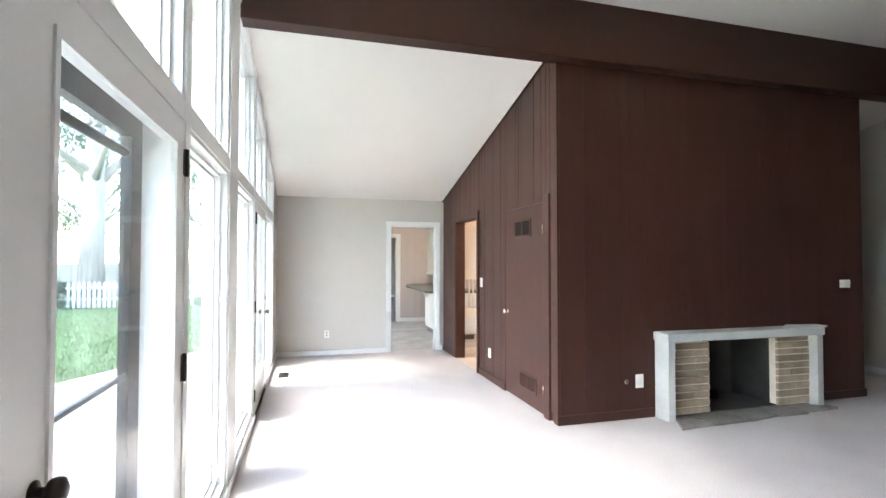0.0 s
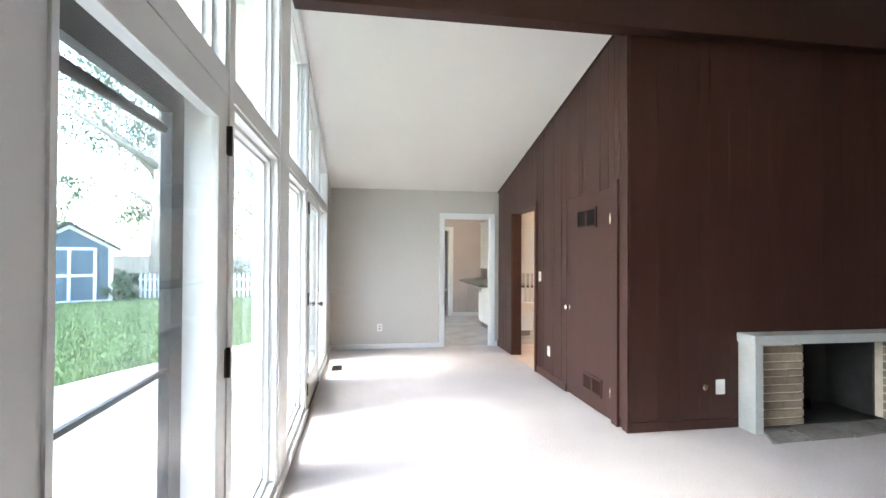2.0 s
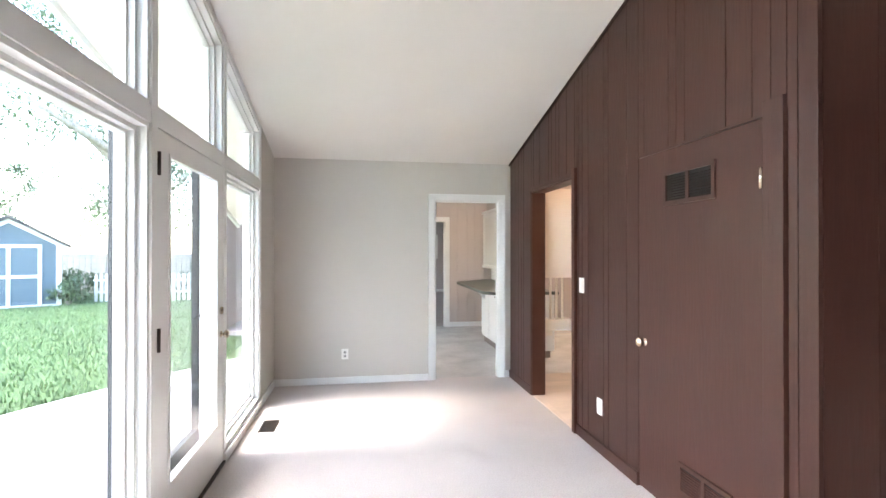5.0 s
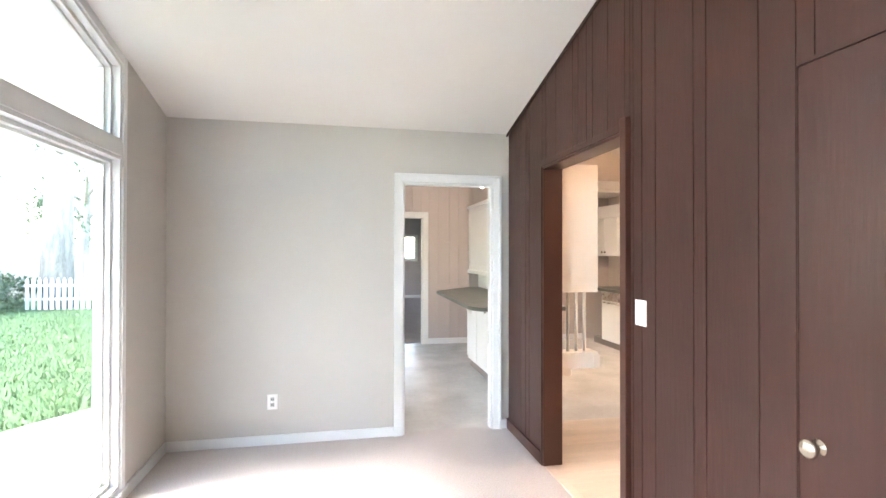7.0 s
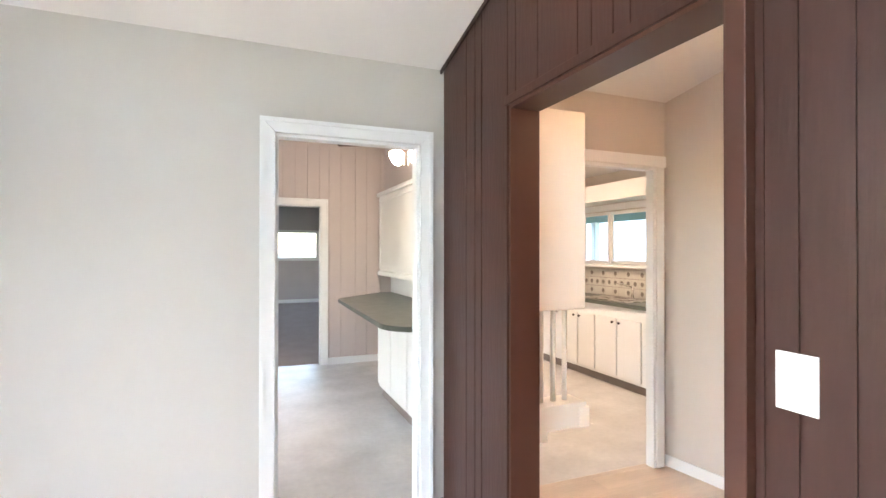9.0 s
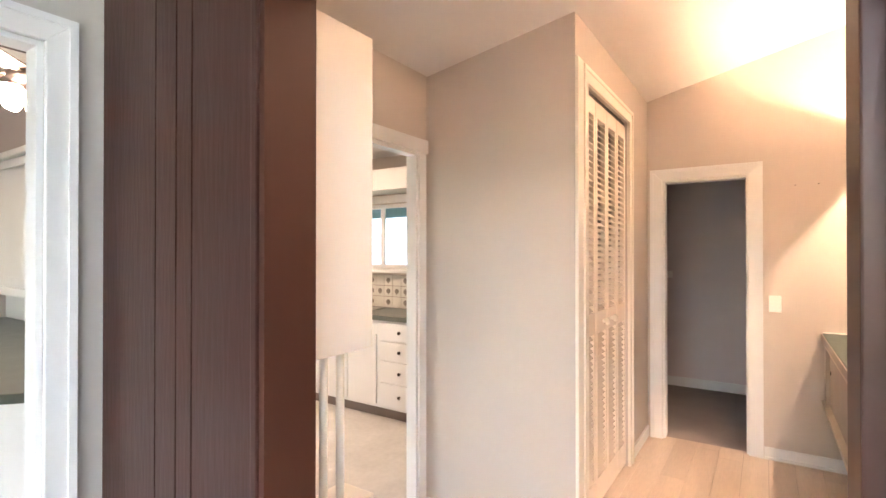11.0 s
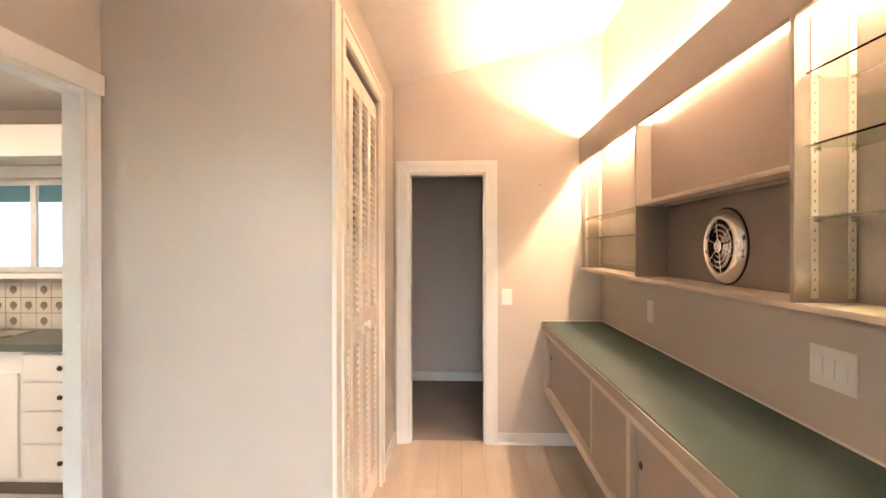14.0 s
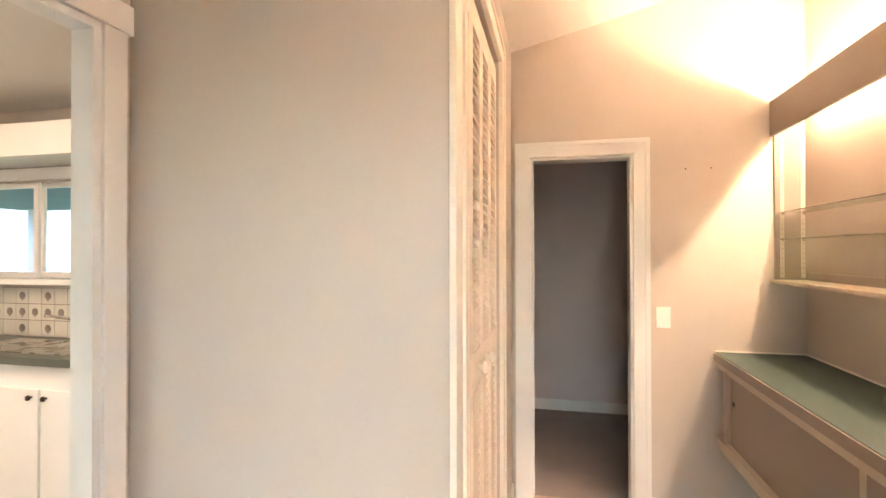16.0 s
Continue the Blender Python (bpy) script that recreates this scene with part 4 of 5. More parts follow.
part("rim", lathe(bm_new(), [(0.146, 0.0), (0.148, 0.004), (0.144, 0.011), (0.134, 0.024), (0.120, 0.033), (0.110, 0.035), (0.104, 0.032), (0.103, 0.012), (0.103, 0.002)], FC, (0, 1, 0), 48), "chrome", ef, smooth=True)
part("gasket", annulus(bm_new(), FC, 0.146, 0.152, 0.0, 0.004), "slot", ef)
part("dark_well", lathe(bm_new(), [(0.0005, 0.001), (0.1025, 0.001), (0.1025, 0.004), (0.0005, 0.004)], FC, (0, 1, 0), 32), "slot", ef)
for r in (0.042, 0.062, 0.083):
    part("grille_ring", annulus(bm_new(), FC, r - 0.0040, r + 0.0040, 0.030, 0.036), "chrome", ef)
part("hub", lathe(bm_new(), [(0.0005, 0.026), (0.027, 0.026), (0.027, 0.036), (0.020, 0.040), (0.014, 0.038), (0.0005, 0.039)], FC, (0, 1, 0), 24), "chrome", ef)
for k in range(6):
    a = k * math.tau / 6 + 0.35
    d = Vector((math.cos(a), 0, math.sin(a)))
    c = Vector(FC) + Vector((0, 0.032, 0))
    part("spoke", tube(bm_new(), c + d * 0.026, c + d * 0.104, 0.0028, n=8), "chrome", ef)

# ---- breakfast room and kitchen ----
casing("breakfast_door_casing", "y", 11.80, -1, 1.30, 2.12, 2.04, 0.08, "white painted casing of the far room doorway")
lining("breakfast_door_jamb", "y", 11.80, 11.93, 1.298, 2.122, 2.042, "trim", "white painted jamb of the far room doorway")
bp = base("breakfast_panelling", (2.4, 11.8, 0), "pale rosy painted board panelling", "panelling", kind="structure")
x = 2.21
while x < 4.6:
    w = rng.choice((0.10, 0.15, 0.19, 0.25))
    part("plank", box(bm_new(), x + 0.003, x + w - 0.003, 11.786, 11.7995, 0.09, 2.99), "panel", bp)
    x += w
x = -0.55
while x < 2.15:
    w = rng.choice((0.15, 0.19, 0.25))
    part("plank", box(bm_new(), x + 0.003, min(x + w, 2.205) - 0.003, 11.786, 11.7995, 2.125 if x + w > 1.21 else 0.09, 2.99), "panel", bp)
    x += w
part("baseboard", box(bm_new(), 2.202, 4.9, 11.78, 11.7995, 0, 0.088, 0.003), "trim", bp)

pc = base("peninsula_cabinet", (2.8, 9.6, 0), "white painted peninsula base cabinet", "cabinet")
part("body", box(bm_new(), 2.47, 3.12, 8.80, 10.25, 0.10, 0.868, 0.003), "white", pc)
part("plinth", box(bm_new(), 2.50, 3.08, 8.85, 10.23, 0.0, 0.10), "taupe_dark", pc)
for a, b in ((8.82, 9.28), (9.30, 9.76), (9.78, 10.23)):
    dr = part("door", box(bm_new(), 2.452, 2.4695, a, b, 0.14, 0.85, 0.003), "white", pc)
    part("knob", lathe(bm_new(), [(0.0005, 0), (0.006, 0), (0.006, 0.012), (0.014, 0.018), (0.012, 0.026), (0.0005, 0.028)], (2.452, a + 0.05, 0.79), (-1, 0, 0), 14), "brass", dr, smooth=True)
top = [(3.15, 8.72), (3.15, 11.75), (2.87, 11.75), (2.24, 11.12), (2.195, 11.03)]
top += [(2.15 + 0.30 * (1 - math.cos(a)), 9.02 - 0.30 * math.sin(a)) for a in [i * math.pi / 16 for i in range(0, 9)]]
pt = base("peninsula_counter", (2.6, 9.6, 0.87), "dark grey-green peninsula counter with a rounded corner", "counter")
part("top", prism(bm_new(), top, "z", 0.872, 0.912, 0.004), "slate", pt)
part("bracket", prism(bm_new(), [(2.30, 0.871), (2.469, 0.871), (2.469, 0.70), (2.44, 0.70)], "y", 10.0, 10.03), "white", pt, "white painted bracket")
hc = base("hanging_cabinet", (3.05, 10.2, 1.2), "white painted cabinet above the peninsula counter", "cabinet")
part("body", box(bm_new(), 2.87, 3.14, 9.35, 11.75, 1.20, 2.17, 0.003), "white", hc)
part("end_frame", ring(bm_new(), "x", 2.855, 2.8695, 9.37, 11.73, 1.22, lambda s: 2.15, 0.05), "white", hc)
part("crown", box(bm_new(), 2.83, 3.16, 9.32, 11.76, 2.17, 2.22, 0.012), "white", hc)
part("light_rail", box(bm_new(), 2.84, 3.16, 9.33, 11.76, 1.14, 1.20, 0.012), "white", hc)
part("back_support", box(bm_new(), 3.02, 3.12, 9.5, 11.75, 0.914, 1.14), "white", hc)

cf = base("ceiling_fan", (2.65, 9.84, 2.4), "dark bladed ceiling fan with lit glass shades", "ceiling fan")
CF = Vector((2.62, 9.84, 2.43))
part("beam_mount", box(bm_new(), 2.2, 2.93, 9.76, 9.92, 2.62, 2.80), "brown", cf)
part("rod", tube(bm_new(), CF + Vector((0, 0, 0.08)), CF + Vector((0, 0, 0.29)), 0.014), "bronze", cf, smooth=True)
part("motor", lathe(bm_new(), [(0.0005, 0), (0.06, 0), (0.11, 0.02), (0.11, 0.07), (0.05, 0.10), (0.0005, 0.10)], CF, (0, 0, 1), 24), "bronze", cf, smooth=True)
for k in range(5):
    a = k * math.tau / 5 + 0.19
    m = Matrix.Translation(CF + Vector((0, 0, 0.045))) @ Matrix.Rotation(a, 4, "Z") @ Matrix.Rotation(0.12, 4, "X")
    bm = box(bm_new(), 0.13, 0.66, -0.06, 0.06, -0.004, 0.004, 0.002)
    bm.transform(m)
    bl = part("blade", bm, "brown_stain", cf)
    bm = box(bm_new(), 0.09, 0.20, -0.015, 0.015, -0.010, -0.004, 0.001)
    bm.transform(m)
    part("blade_arm", bm, "brass", bl)
for k in range(4):
    a = k * math.tau / 4 + 0.4
    d = Vector((math.cos(a), math.sin(a), -0.55)).normalized()
    sh = part("shade", lathe(bm_new(), [(0.018, 0.0), (0.03, 0.02), (0.05, 0.07), (0.058, 0.11), (0.054, 0.112), (0.0005, 0.10)], CF + Vector((0, 0, -0.02)) + d * 0.06, d, 18), "lamp_bulb", cf, "glowing white glass shade", True)
for dx in (-0.02, 0.025):
    part("pull_chain", tube(bm_new(), CF + Vector((dx, 0, -0.16)), CF + Vector((dx, 0, 0.0)), 0.003, n=6), "brass", cf)

sb = base("sink_cabinet", (5.05, 9.8, 0), "white painted kitchen base cabinets with small knobs", "cabinet")
part("body", box(bm_new(), 4.88, 5.37, 8.15, 10.50, 0.10, 0.868, 0.003), "white", sb)
part("plinth", box(bm_new(), 4.94, 5.37, 8.15, 11.5, 0.0, 0.10), "taupe_dark", sb)


def knob_at(parent, y, z):
    part("knob", lathe(bm_new(), [(0.0005, 0), (0.006, 0), (0.006, 0.012), (0.015, 0.018), (0.013, 0.026), (0.0005, 0.028)], (4.862, y, z), (-1, 0, 0), 14), "bronze", parent, "dark metal knob", True)


for a, b, ky in ((9.20, 9.53, 9.49), (9.55, 9.88, 9.59), (9.90, 10.19, 10.15), (10.21, 10.48, 10.25)):
    d = part("door", box(bm_new(), 4.862, 4.8795, a, b, 0.13, 0.74, 0.003), "white", sb)
    knob_at(d, ky, 0.70)
for i, (za, zb) in enumerate(((0.70, 0.85), (0.53, 0.685), (0.34, 0.515), (0.13, 0.325))):
    d = part("drawer", box(bm_new(), 4.862, 4.8795, 8.62, 9.17, za, zb, 0.003), "white", sb)
    knob_at(d, 8.93, (za + zb) / 2)
dw = base("dishwasher", (5.1, 10.95, 0), "white dishwasher with a bar handle", "dishwasher")
part("door_panel", box(bm_new(), 4.87, 5.37, 10.52, 11.12, 0.11, 0.72, 0.006), "white", dw)
part("control_panel", box(bm_new(), 4.865, 5.37, 10.52, 11.12, 0.725, 0.862, 0.006), "steel", dw)
part("handle", tube(bm_new(), (4.845, 10.57, 0.70), (4.845, 11.07, 0.70), 0.011), "steel", dw, smooth=True)
kc = base("kitchen_counter", (5.05, 9.8, 0.87), "grey-green kitchen counter with a steel sink", "counter")
part("top", box(bm_new(), 4.845, 5.378, 8.15, 11.5, 0.869, 0.912, 0.004), "slate", kc)
sk = part("sink", ring(bm_new(), "z", 0.9125, 0.918, 4.93, 5.29, 9.45, lambda s: 10.25, 0.035), "steel", kc, "stainless sink rim")
part("basin", box(bm_new(), 4.965, 5.255, 9.485, 10.215, 0.9122, 0.9135), "steel", sk)
fx, fy = 5.28, 9.75
part("tap", tube(bm_new(), (fx, fy, 0.912), (fx, fy, 1.06), 0.014), "chrome", kc, smooth=True)
part("spout", tube(bm_new(), (fx, fy, 1.05), (fx - 0.2, fy + 0.03, 1.10), 0.010), "chrome", kc, smooth=True)
ts = base("tile_splashback", (5.37, 9.8, 0.92), "glazed kitchen wall tiles with small dark motifs", "tiles", kind="structure")
part("grout", box(bm_new(), 5.3765, 5.3795, 8.35, 11.158, 0.914, 1.238), "taupe_dark", ts, "dark grout")
TILE = finish("tile", box(bm_new(), -0.007, 0.0, 0.002, 0.106, 0.002, 0.106, 0.002), "tile")
mot = bm_new()
lathe(mot, [(0.0005, 0), (0.027, 0), (0.025, 0.001), (0.0005, 0.001)], (-0.0072, 0.054, 0.054), (-1, 0, 0), 10)
box(mot, -0.0082, -0.0071, 0.05, 0.058, 0.02, 0.05)
MOTIF = finish("motif", mot, "motif")
for r in range(3):
    for c in range(26):
        o = rooted(new("tile", TILE), ts)
        o.location = (5.379, 8.35 + c * 0.108, 0.914 + r * 0.108)
        if (r + c) % 2 == 0 or r == 1:
            q = rooted(new("motif", MOTIF), ts)
            q.location = (5.379, 8.35 + c * 0.108, 0.914 + r * 0.108)
kw = base("kitchen_window", (5.4, 10.05, 1.3), "white framed sliding kitchen window over the sink", "window", kind="structure")
part("sill", box(bm_new(), 5.28, 5.5, 8.80, 10.96, 1.262, 1.30, 0.006), "trim", kw)
part("casing", ring(bm_new(), "x", 5.355, 5.379, 8.825, 10.935, 1.30, lambda s: 2.03, 0.075, False), "trim", kw)
for a, b in ((8.9, 9.62), (9.60, 10.30), (10.28, 10.86)):
    part("sash", ring(bm_new(), "x", 5.42 + (0.02 if 9.2 < a < 10 else 0), 5.445 + (0.02 if 9.2 < a < 10 else 0), a, b, 1.30, lambda s: 1.95, 0.04), "trim", kw)
    p = part("pane", box(bm_new(), 5.43 + (0.02 if 9.2 < a < 10 else 0), 5.434 + (0.02 if 9.2 < a < 10 else 0), a + 0.03, b - 0.03, 1.33, 1.92), "glass", kw)
    p.visible_shadow = False
solid("kitchen_soffit", box(bm_new(), 5.05, 5.379, 8.15, 11.79, 2.04, 2.235, 0.003), "white", "white soffit over the kitchen window", "soffit", "structure")
uc = base("upper_cabinet", (5.2, 11.3, 1.42), "white painted upper kitchen cabinet beside the window", "cabinet")
part("body", box(bm_new(), 5.08, 5.375, 10.99, 11.78, 1.42, 2.038, 0.003), "white", uc)
for a, b in ((11.0, 11.38), (11.39, 11.77)):
    d = part("door", box(bm_new(), 5.062, 5.0795, a, b, 1.43, 2.03, 0.003), "white", uc)
    part("knob", lathe(bm_new(), [(0.0005, 0), (0.006, 0), (0.006, 0.012), (0.015, 0.018), (0.013, 0.026), (0.0005, 0.028)], (5.062, b - 0.04 if a < 11.2 else a + 0.04, 1.48), (-1, 0, 0), 14), "bronze", d, "dark metal knob", True)
kl = base("kitchen_ceiling_light", (4.0, 9.6, 2.4), "warm flush kitchen ceiling light", "light")
part("diffuser", box(bm_new(), 3.6, 4.2, 9.3, 10.3, 2.36, 2.405, 0.01), "lamp_kitchen", kl, "glowing frosted diffuser")
part("frame", ring(bm_new(), "z", 2.385, 2.418, 3.58, 4.22, 9.28, lambda s: 10.32, 0.02), "trim", kl)
fw = base("far_room_window", (1.8, 19.8, 1.35), "white framed high window in the far room", "window", kind="structure")
part("casing", ring(bm_new(), "y", 19.775, 19.799, 0.52, 3.20, 1.19, lambda s: 2.05, 0.08), "trim", fw)
part("mullion", box(bm_new(), 1.82, 1.87, 19.84, 19.88, 1.27, 1.97), "trim", fw)
p = part("pane", box(bm_new(), 0.6, 3.12, 19.85, 19.856, 1.27, 1.97), "glass", fw)
p.visible_shadow = False
solid("far_room_baseboard", box(bm_new(), -1.99, 3.419, 19.785, 19.799, 0, 0.10), "trim", "pale baseboard in the far room", "baseboard", "structure")

# hall plank floor
hf = base("floor_hall", (4, 6.7, 0), "pale wood-look plank floor of the hall", "floor", kind="structure")
part("underlay", box(bm_new(), BX + 0.03, EX + 0.06, BARY, FY + 0.06, -0.08, -0.004), "brown_gap", hf)
yy = BARY
while yy < FY + 0.05:
    w = min(0.15, FY + 0.058 - yy)
    x = BX + 0.03
    first = True
    while x < EX + 0.05:
        L = 0.3 + rng.random() * 0.9 if first else 1.22
        e = min(x + L, EX + 0.06)
        part("plank", box(bm_new(), x + 0.0006, e - 0.0006, yy + 0.0006, yy + w - 0.0006, -0.004, 0.0), "vinyl", hf)
        x, first = e, False
    yy += w

# ---- outside ----
# added roof stands in for an awning and darkens the kitchen window view
cp = base("carport", (7.5, 10, 2.3), "grey-blue roof on white posts, added to darken the kitchen window view", "carport")
part("roof", box(bm_new(), 5.56, 8.2, 8.1, 14.0, 2.06, 2.26), "siding", cp)
nh = base("neighbour_house", (13, 14, -0.3), "grey-blue clapboard house beyond the carport", "house")
part("wall", box(bm_new(), 13.02, 13.3, 6.0, 32.0, -0.3, 3.2), "siding", nh)
part("roof", prism(bm_new(), [(12.5, 3.1), (17.5, 5.6), (17.5, 5.75), (12.5, 3.25)], "y", 5.6, 32.4), "shingle", nh)
for k in range(17):
    part("clapboard", prism(bm_new(), [(13.0, 0.0 + k * 0.18), (13.019, 0.0 + k * 0.18), (13.019, 0.178 + k * 0.18), (13.012, 0.178 + k * 0.18)], "y", 6.0, 32.0), "siding", nh)
for py in (8.3, 11.0, 13.7):
    part("post", box(bm_new(), 8.0, 8.12, py, py + 0.12, -0.6, 2.06), "trim", cp)


def gz(x, y):
    return -0.12 - 0.012 * max(0.0, -x - 3.0) - 0.004 * max(0.0, y - 6)


patio = base("patio", (-2, 5, -0.1), "weathered pale concrete patio slabs", "patio", kind="structure")
def patio_edge(y):
    if y < 6.0:
        return -3.55
    return -3.55 + 0.40 * (y - 6.0) + 0.055 * (y - 6.0) ** 2


rows_y = [-6.0, -4.0, -2.0, 0.0, 2.0, 4.0, 6.0, 7.0, 8.0, 9.0, 9.8]
for ya, yb in zip(rows_y, rows_y[1:]):
    ea, eb = patio_edge(ya), patio_edge(yb)
    seam = -1.94 if ya < 8 else None
    if seam:
        part("slab", prism(bm_new(), [(ea, ya + 0.006), (seam - 0.006, ya + 0.006), (seam - 0.006, yb - 0.006), (eb, yb - 0.006)], "z", -0.2, -0.06), "concrete", patio)
        part("slab", prism(bm_new(), [(seam + 0.006, ya + 0.006), (WX - 0.17, ya + 0.006), (WX - 0.17, yb - 0.006), (seam + 0.006, yb - 0.006)], "z", -0.2, -0.06), "concrete", patio)
    else:
        part("slab", prism(bm_new(), [(ea, ya + 0.006), (WX - 0.17, ya + 0.006), (WX - 0.17, yb - 0.006), (eb, yb - 0.006)], "z", -0.2, -0.06), "concrete", patio)
bm = bm_new()
N = 40
grid = [[bm.verts.new((x, y, gz(x, y) + 0.004 * noise.noise((x * 0.4, y * 0.4, 0)))) for y in [-300, -60] + [-20 + 60 * j / N for j in range(N + 1)] + [90, 400]] for x in [-400, -80, -50] + [-40 + 36.6 * i / N for i in range(N + 1)] + [-3.25, -3.1, 20, 60, 400]]
for i in range(len(grid) - 1):
    for j in range(len(grid[0]) - 1):
        bm.faces.new((grid[i][j], grid[i + 1][j], grid[i + 1][j + 1], grid[i][j + 1]))
bmesh.ops.recalc_face_normals(bm, faces=bm.faces)
solid("ground", bm, "grass", "mown green lawn falling gently from the patio", "lawn", "structure", True)

bm = bm_new()
for k in range(42000):
    y = 4 + rng.random() * 16
    x = patio_edge(min(y, 9.5)) - 0.02 - rng.random() ** 1.5 * 10
    h = rng.uniform(0.04, 0.09)
    a = rng.random() * 6.28
    z = gz(x, y)
    dx, dy = 0.011 * math.cos(a), 0.011 * math.sin(a)
    v = [bm.verts.new(p) for p in ((x - dx, y - dy, z), (x + dx, y + dy, z), (x + rng.uniform(-0.04, 0.04), y + rng.uniform(-0.04, 0.04), z + h))]
    bm.faces.new(v)
solid("grass_blades", bm, "blade", "short grass blades of the lawn", "grass", "stuff")

ov = base("roof_overhang", (-1, 4, 3), "pale painted roof overhang above the patio", "roof", kind="structure")
part("soffit", prism(bm_new(), [(BY - 0.1, roof(BY - 0.1) + 0.03), (10.5, roof(10.5) + 0.03), (10.5, roof(10.5) + 0.2), (BY - 0.1, roof(BY - 0.1) + 0.2)], "x", -1.35, WX - 0.165), "soffit", ov)
part("soffit", box(bm_new(), -1.35, WX - 0.165, -3.7, BY - 0.1, 3.82, 4.0), "soffit", ov)
part("fascia_board", prism(bm_new(), [(BY - 0.1, roof(BY - 0.1) - 0.02), (10.5, roof(10.5) - 0.02), (10.5, roof(10.5) + 0.22), (BY - 0.1, roof(BY - 0.1) + 0.22)], "x", -1.39, -1.352), "trim", ov)

sx, sy, sz = -9.9, 19.0, -0.32
turn = Matrix.Translation((sx, sy, sz)) @ Matrix.Rotation(radians(28), 4, "Z")
sh = base("garden_shed", (sx, sy, sz), "slate blue garden shed with white trim", "shed")


def shed_part(name, bm, mat, label="", parent=None):
    bm.transform(turn)
    return part(name, bm, mat, parent or sh, label)


shed_part("walls", prism(bm_new(), [(-1.25, 0), (1.25, 0), (1.25, 2.0), (0, 2.75), (-1.25, 2.0)], "y", 0, 2.6), "shed_blue")
for sgn in (-1, 1):
    shed_part("roof_side", prism(bm_new(), [(0, 2.77), (sgn * 1.5, 1.87), (sgn * 1.5, 1.95), (0, 2.86)], "y", -0.2, 2.8), "shingle")
    shed_part("corner_board", box(bm_new(), sgn * 1.19 - 0.07, sgn * 1.19 + 0.07, -0.03, 0.0, 0, 2.0), "trim")
    shed_part("barge_board", prism(bm_new(), [(0, 2.62), (sgn * 1.4, 1.80), (sgn * 1.4, 1.92), (0, 2.76)], "y", -0.05, -0.01), "trim")
dd = shed_part("door", box(bm_new(), -0.75, 0.75, -0.03, -0.005, 0.1, 1.9), "shed_blue")
for a, b, c, d in ((-0.78, -0.68, 0.1, 1.95), (0.68, 0.78, 0.1, 1.95), (-0.05, 0.05, 0.1, 1.95), (-0.78, 0.78, 1.88, 1.98), (-0.78, 0.78, 0.95, 1.05), (-1.25, 1.25, 0.0, 0.14)):
    shed_part("door_trim", box(bm_new(), a, b, -0.06, -0.031, c, d), "trim")

fe = base("picket_fence", (-6.6, 20.2, -0.2), "white painted picket fence", "fence")
pk = finish("picket", prism(bm_new(), [(-0.045, 0), (0.045, 0), (0.045, 0.86), (0, 0.95), (-0.045, 0.86)], "y", -0.01, 0.01), "trim")
for k in range(26):
    o = rooted(new("picket", pk), fe)
    o.location = (-8.2 + k * 0.16, 20.4, -0.22)
for z in (0.05, 0.45):
    part("rail", box(bm_new(), -8.3, -4.1, 20.415, 20.45, z, z + 0.07), "trim", fe)

bf = base("board_fence", (-12, 25, -0.3), "weathered grey board fence along the back of the garden", "fence")
bm = bm_new()
for k in range(150):
    box(bm, -30 + k * 0.22, -30 + k * 0.22 + 0.21, 25.0 + rng.uniform(0, 0.012), 25.03, -0.35, 1.35 + rng.uniform(-0.02, 0.02))
part("boards", bm, "old_fence", bf, kind="stuff")
for z in (0.1, 1.0):
    part("rail", box(bm_new(), -30, 3, 25.03, 25.08, z, z + 0.09), "old_fence", bf)


def leaves(bm, c, r, n, size, squash=0.8):
    for _ in range(n):
        d = Vector((rng.gauss(0, 1), rng.gauss(0, 1), rng.gauss(0, 1))).normalized() * r * rng.random() ** 0.4
        p = Vector(c) + Vector((d.x, d.y, d.z * squash))
        q = Euler((rng.random() * 6, rng.random() * 6, rng.random() * 6)).to_matrix()
        s = size * rng.uniform(0.6, 1.3)
        v = [bm.verts.new(p + q @ Vector(k)) for k in ((-s, 0, 0), (0, -s * 0.45, 0.1 * s), (s, 0, 0), (0, s * 0.45, 0.1 * s))]
        bm.faces.new(v)


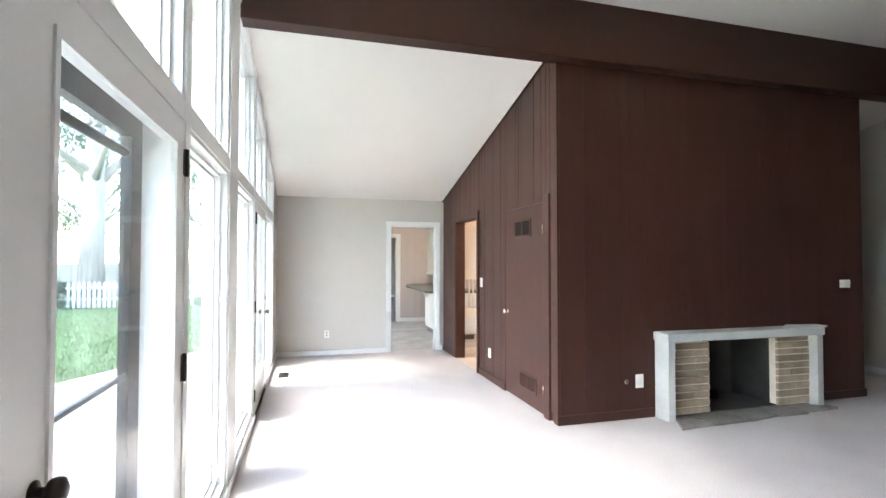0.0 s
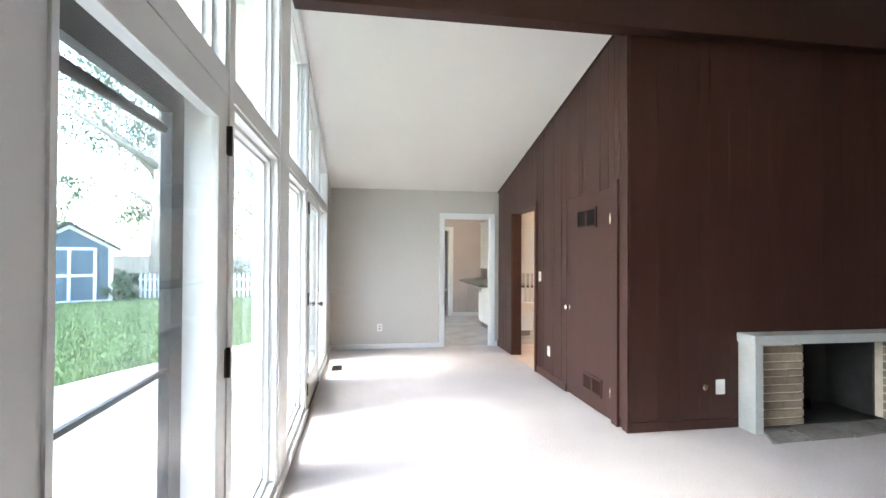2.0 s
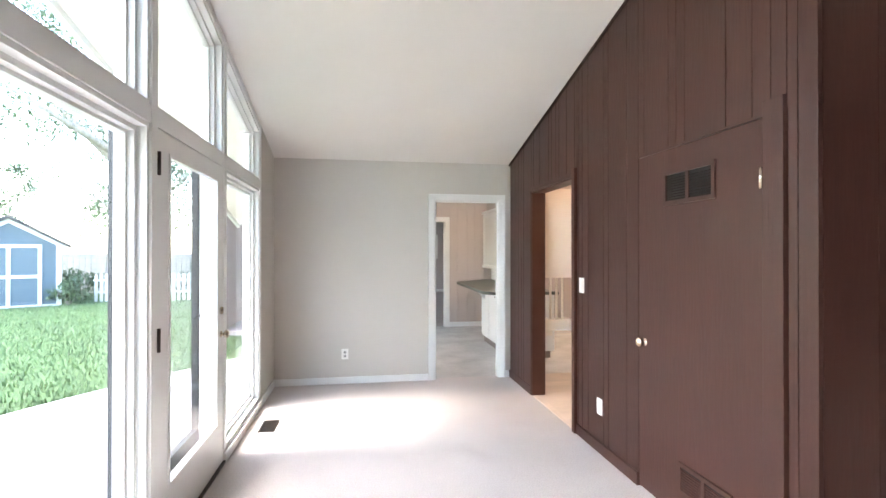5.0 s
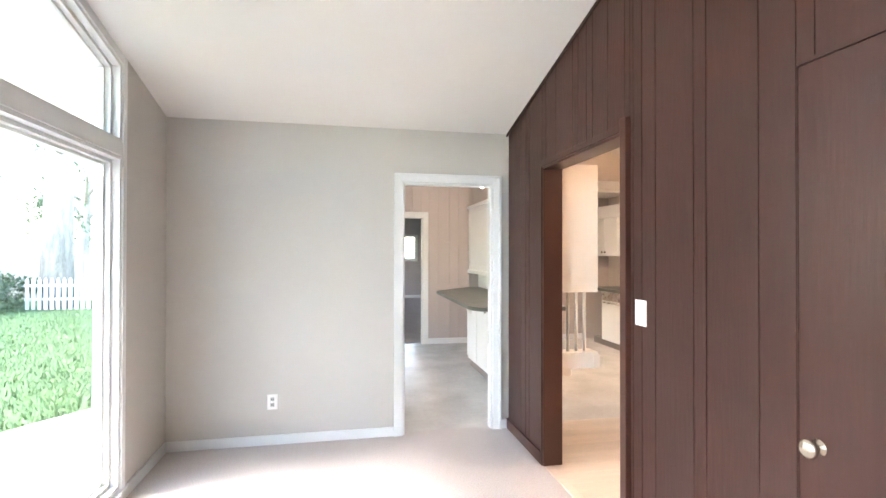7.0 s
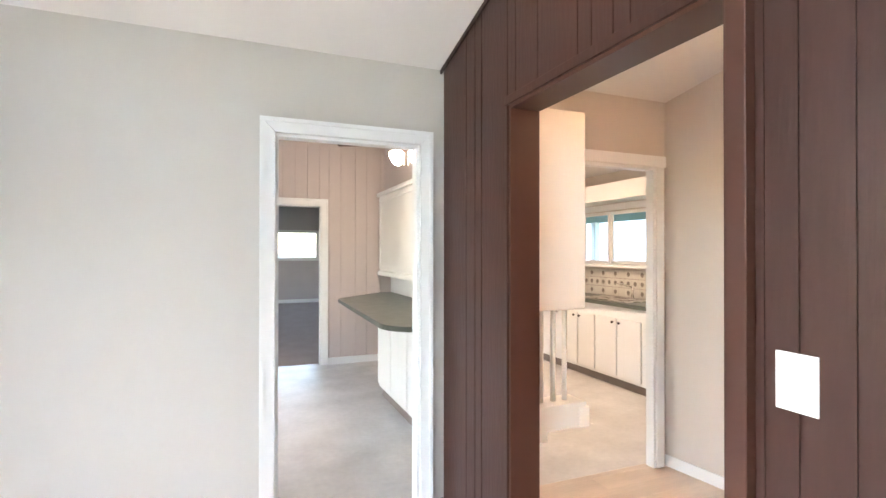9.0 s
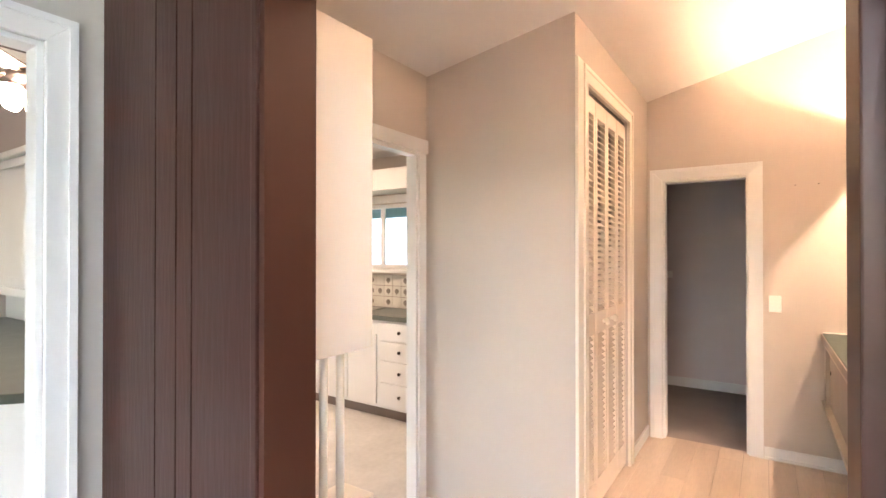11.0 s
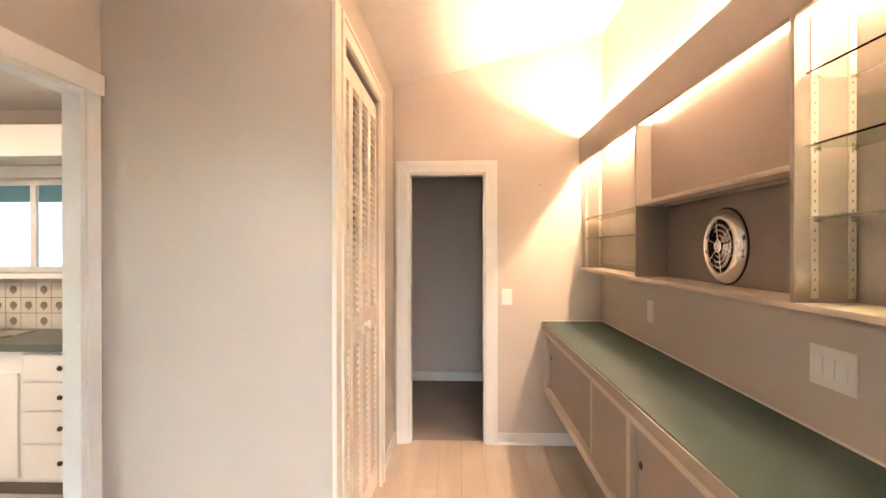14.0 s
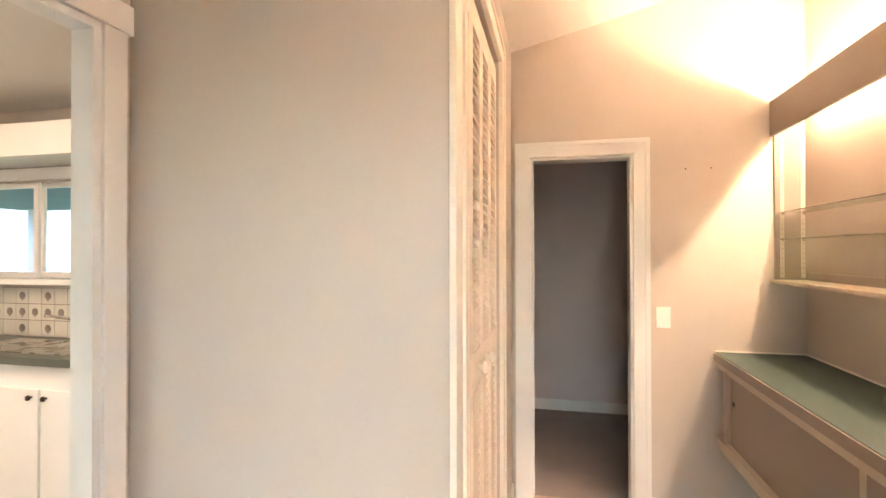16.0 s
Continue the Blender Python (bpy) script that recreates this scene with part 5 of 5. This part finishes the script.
def tree(x, y, h, trunk, crown_r, n_clumps, n_leaves, size, low, label):
    z = gz(x, y)
    ob = base("tree", (x, y, z), label, "tree")
    bm = tube(bm_new(), (x, y, z - 0.2), (x + 0.1, y, z + h * 0.55), trunk, trunk * 0.6, 14)
    tops = []
    for k in range(7):
        a = k * 0.9 + rng.random()
        s = Vector((x + 0.07, y, z + h * rng.uniform(0.3, 0.55)))
        e = s + Vector((math.cos(a) * crown_r * 0.75, math.sin(a) * crown_r * 0.75, h * rng.uniform(0.12, 0.4)))
        tube(bm, s, e, trunk * 0.35, trunk * 0.08, 8)
        tops.append(e)
    part("trunk", bm, "bark", ob, smooth=True)
    bm = bm_new()
    for k in range(n_clumps):
        a, rr = rng.random() * 6.28, crown_r * rng.random() ** 0.5
        c = rng.choice(tops) * 0.3 + Vector((x + rr * math.cos(a), y + rr * math.sin(a), z + rng.uniform(low, h))) * 0.7
        leaves(bm, c, crown_r * rng.uniform(0.16, 0.34), n_leaves, size)
    part("crown", bm, "leaf", ob, "loose green leaves")
    return ob


tree(-7.7, 20.9, 13, 0.45, 4.5, 80, 150, 0.075, 5.0, "large yard tree with a thick pale trunk")
tree(-12.5, 22.0, 5.5, 0.08, 1.8, 30, 120, 0.06, 1.2, "small leafy tree beside the shed")
tree(-16, 20, 10, 0.3, 4.2, 60, 130, 0.085, 2.0, "tall leafy tree behind the shed")
tree(-4.5, 28, 9, 0.25, 4.0, 60, 130, 0.085, 1.0, "leafy tree behind the picket fence")
tree(-10.5, 28.5, 9, 0.25, 4.0, 60, 130, 0.085, 1.0, "leafy tree at the back of the garden")
tree(-20, 12, 9, 0.25, 4.0, 60, 130, 0.085, 0.8, "leafy tree along the garden side")


def shrub(x, y, r, label):
    ob = base("shrub", (x, y, gz(x, y)), label, "shrub")
    bm = bm_new()
    for k in range(9):
        a = k * 0.7
        tube(bm, (x, y, gz(x, y) - 0.05), (x + math.cos(a) * r * 0.6, y + math.sin(a) * r * 0.6, gz(x, y) + r * 0.9), 0.015, 0.005, 6)
    part("stems", bm, "bark", ob)
    bm = bm_new()
    for k in range(14):
        leaves(bm, (x + rng.uniform(-r, r) * 0.7, y + rng.uniform(-r, r) * 0.7, gz(x, y) + r * rng.uniform(0.3, 1.2)), r * 0.42, 90, 0.06)
    part("foliage", bm, "leaf", ob)


shrub(-8.6, 19.6, 0.6, "dense green shrub by the shed")
shrub(-12.3, 17.6, 0.6, "low green shrub by the shed corner")
shrub(-9.3, 21.3, 0.8, "dense green shrub by the fence")
shrub(-5.2, 21.2, 1.0, "dense green shrub behind the fence")
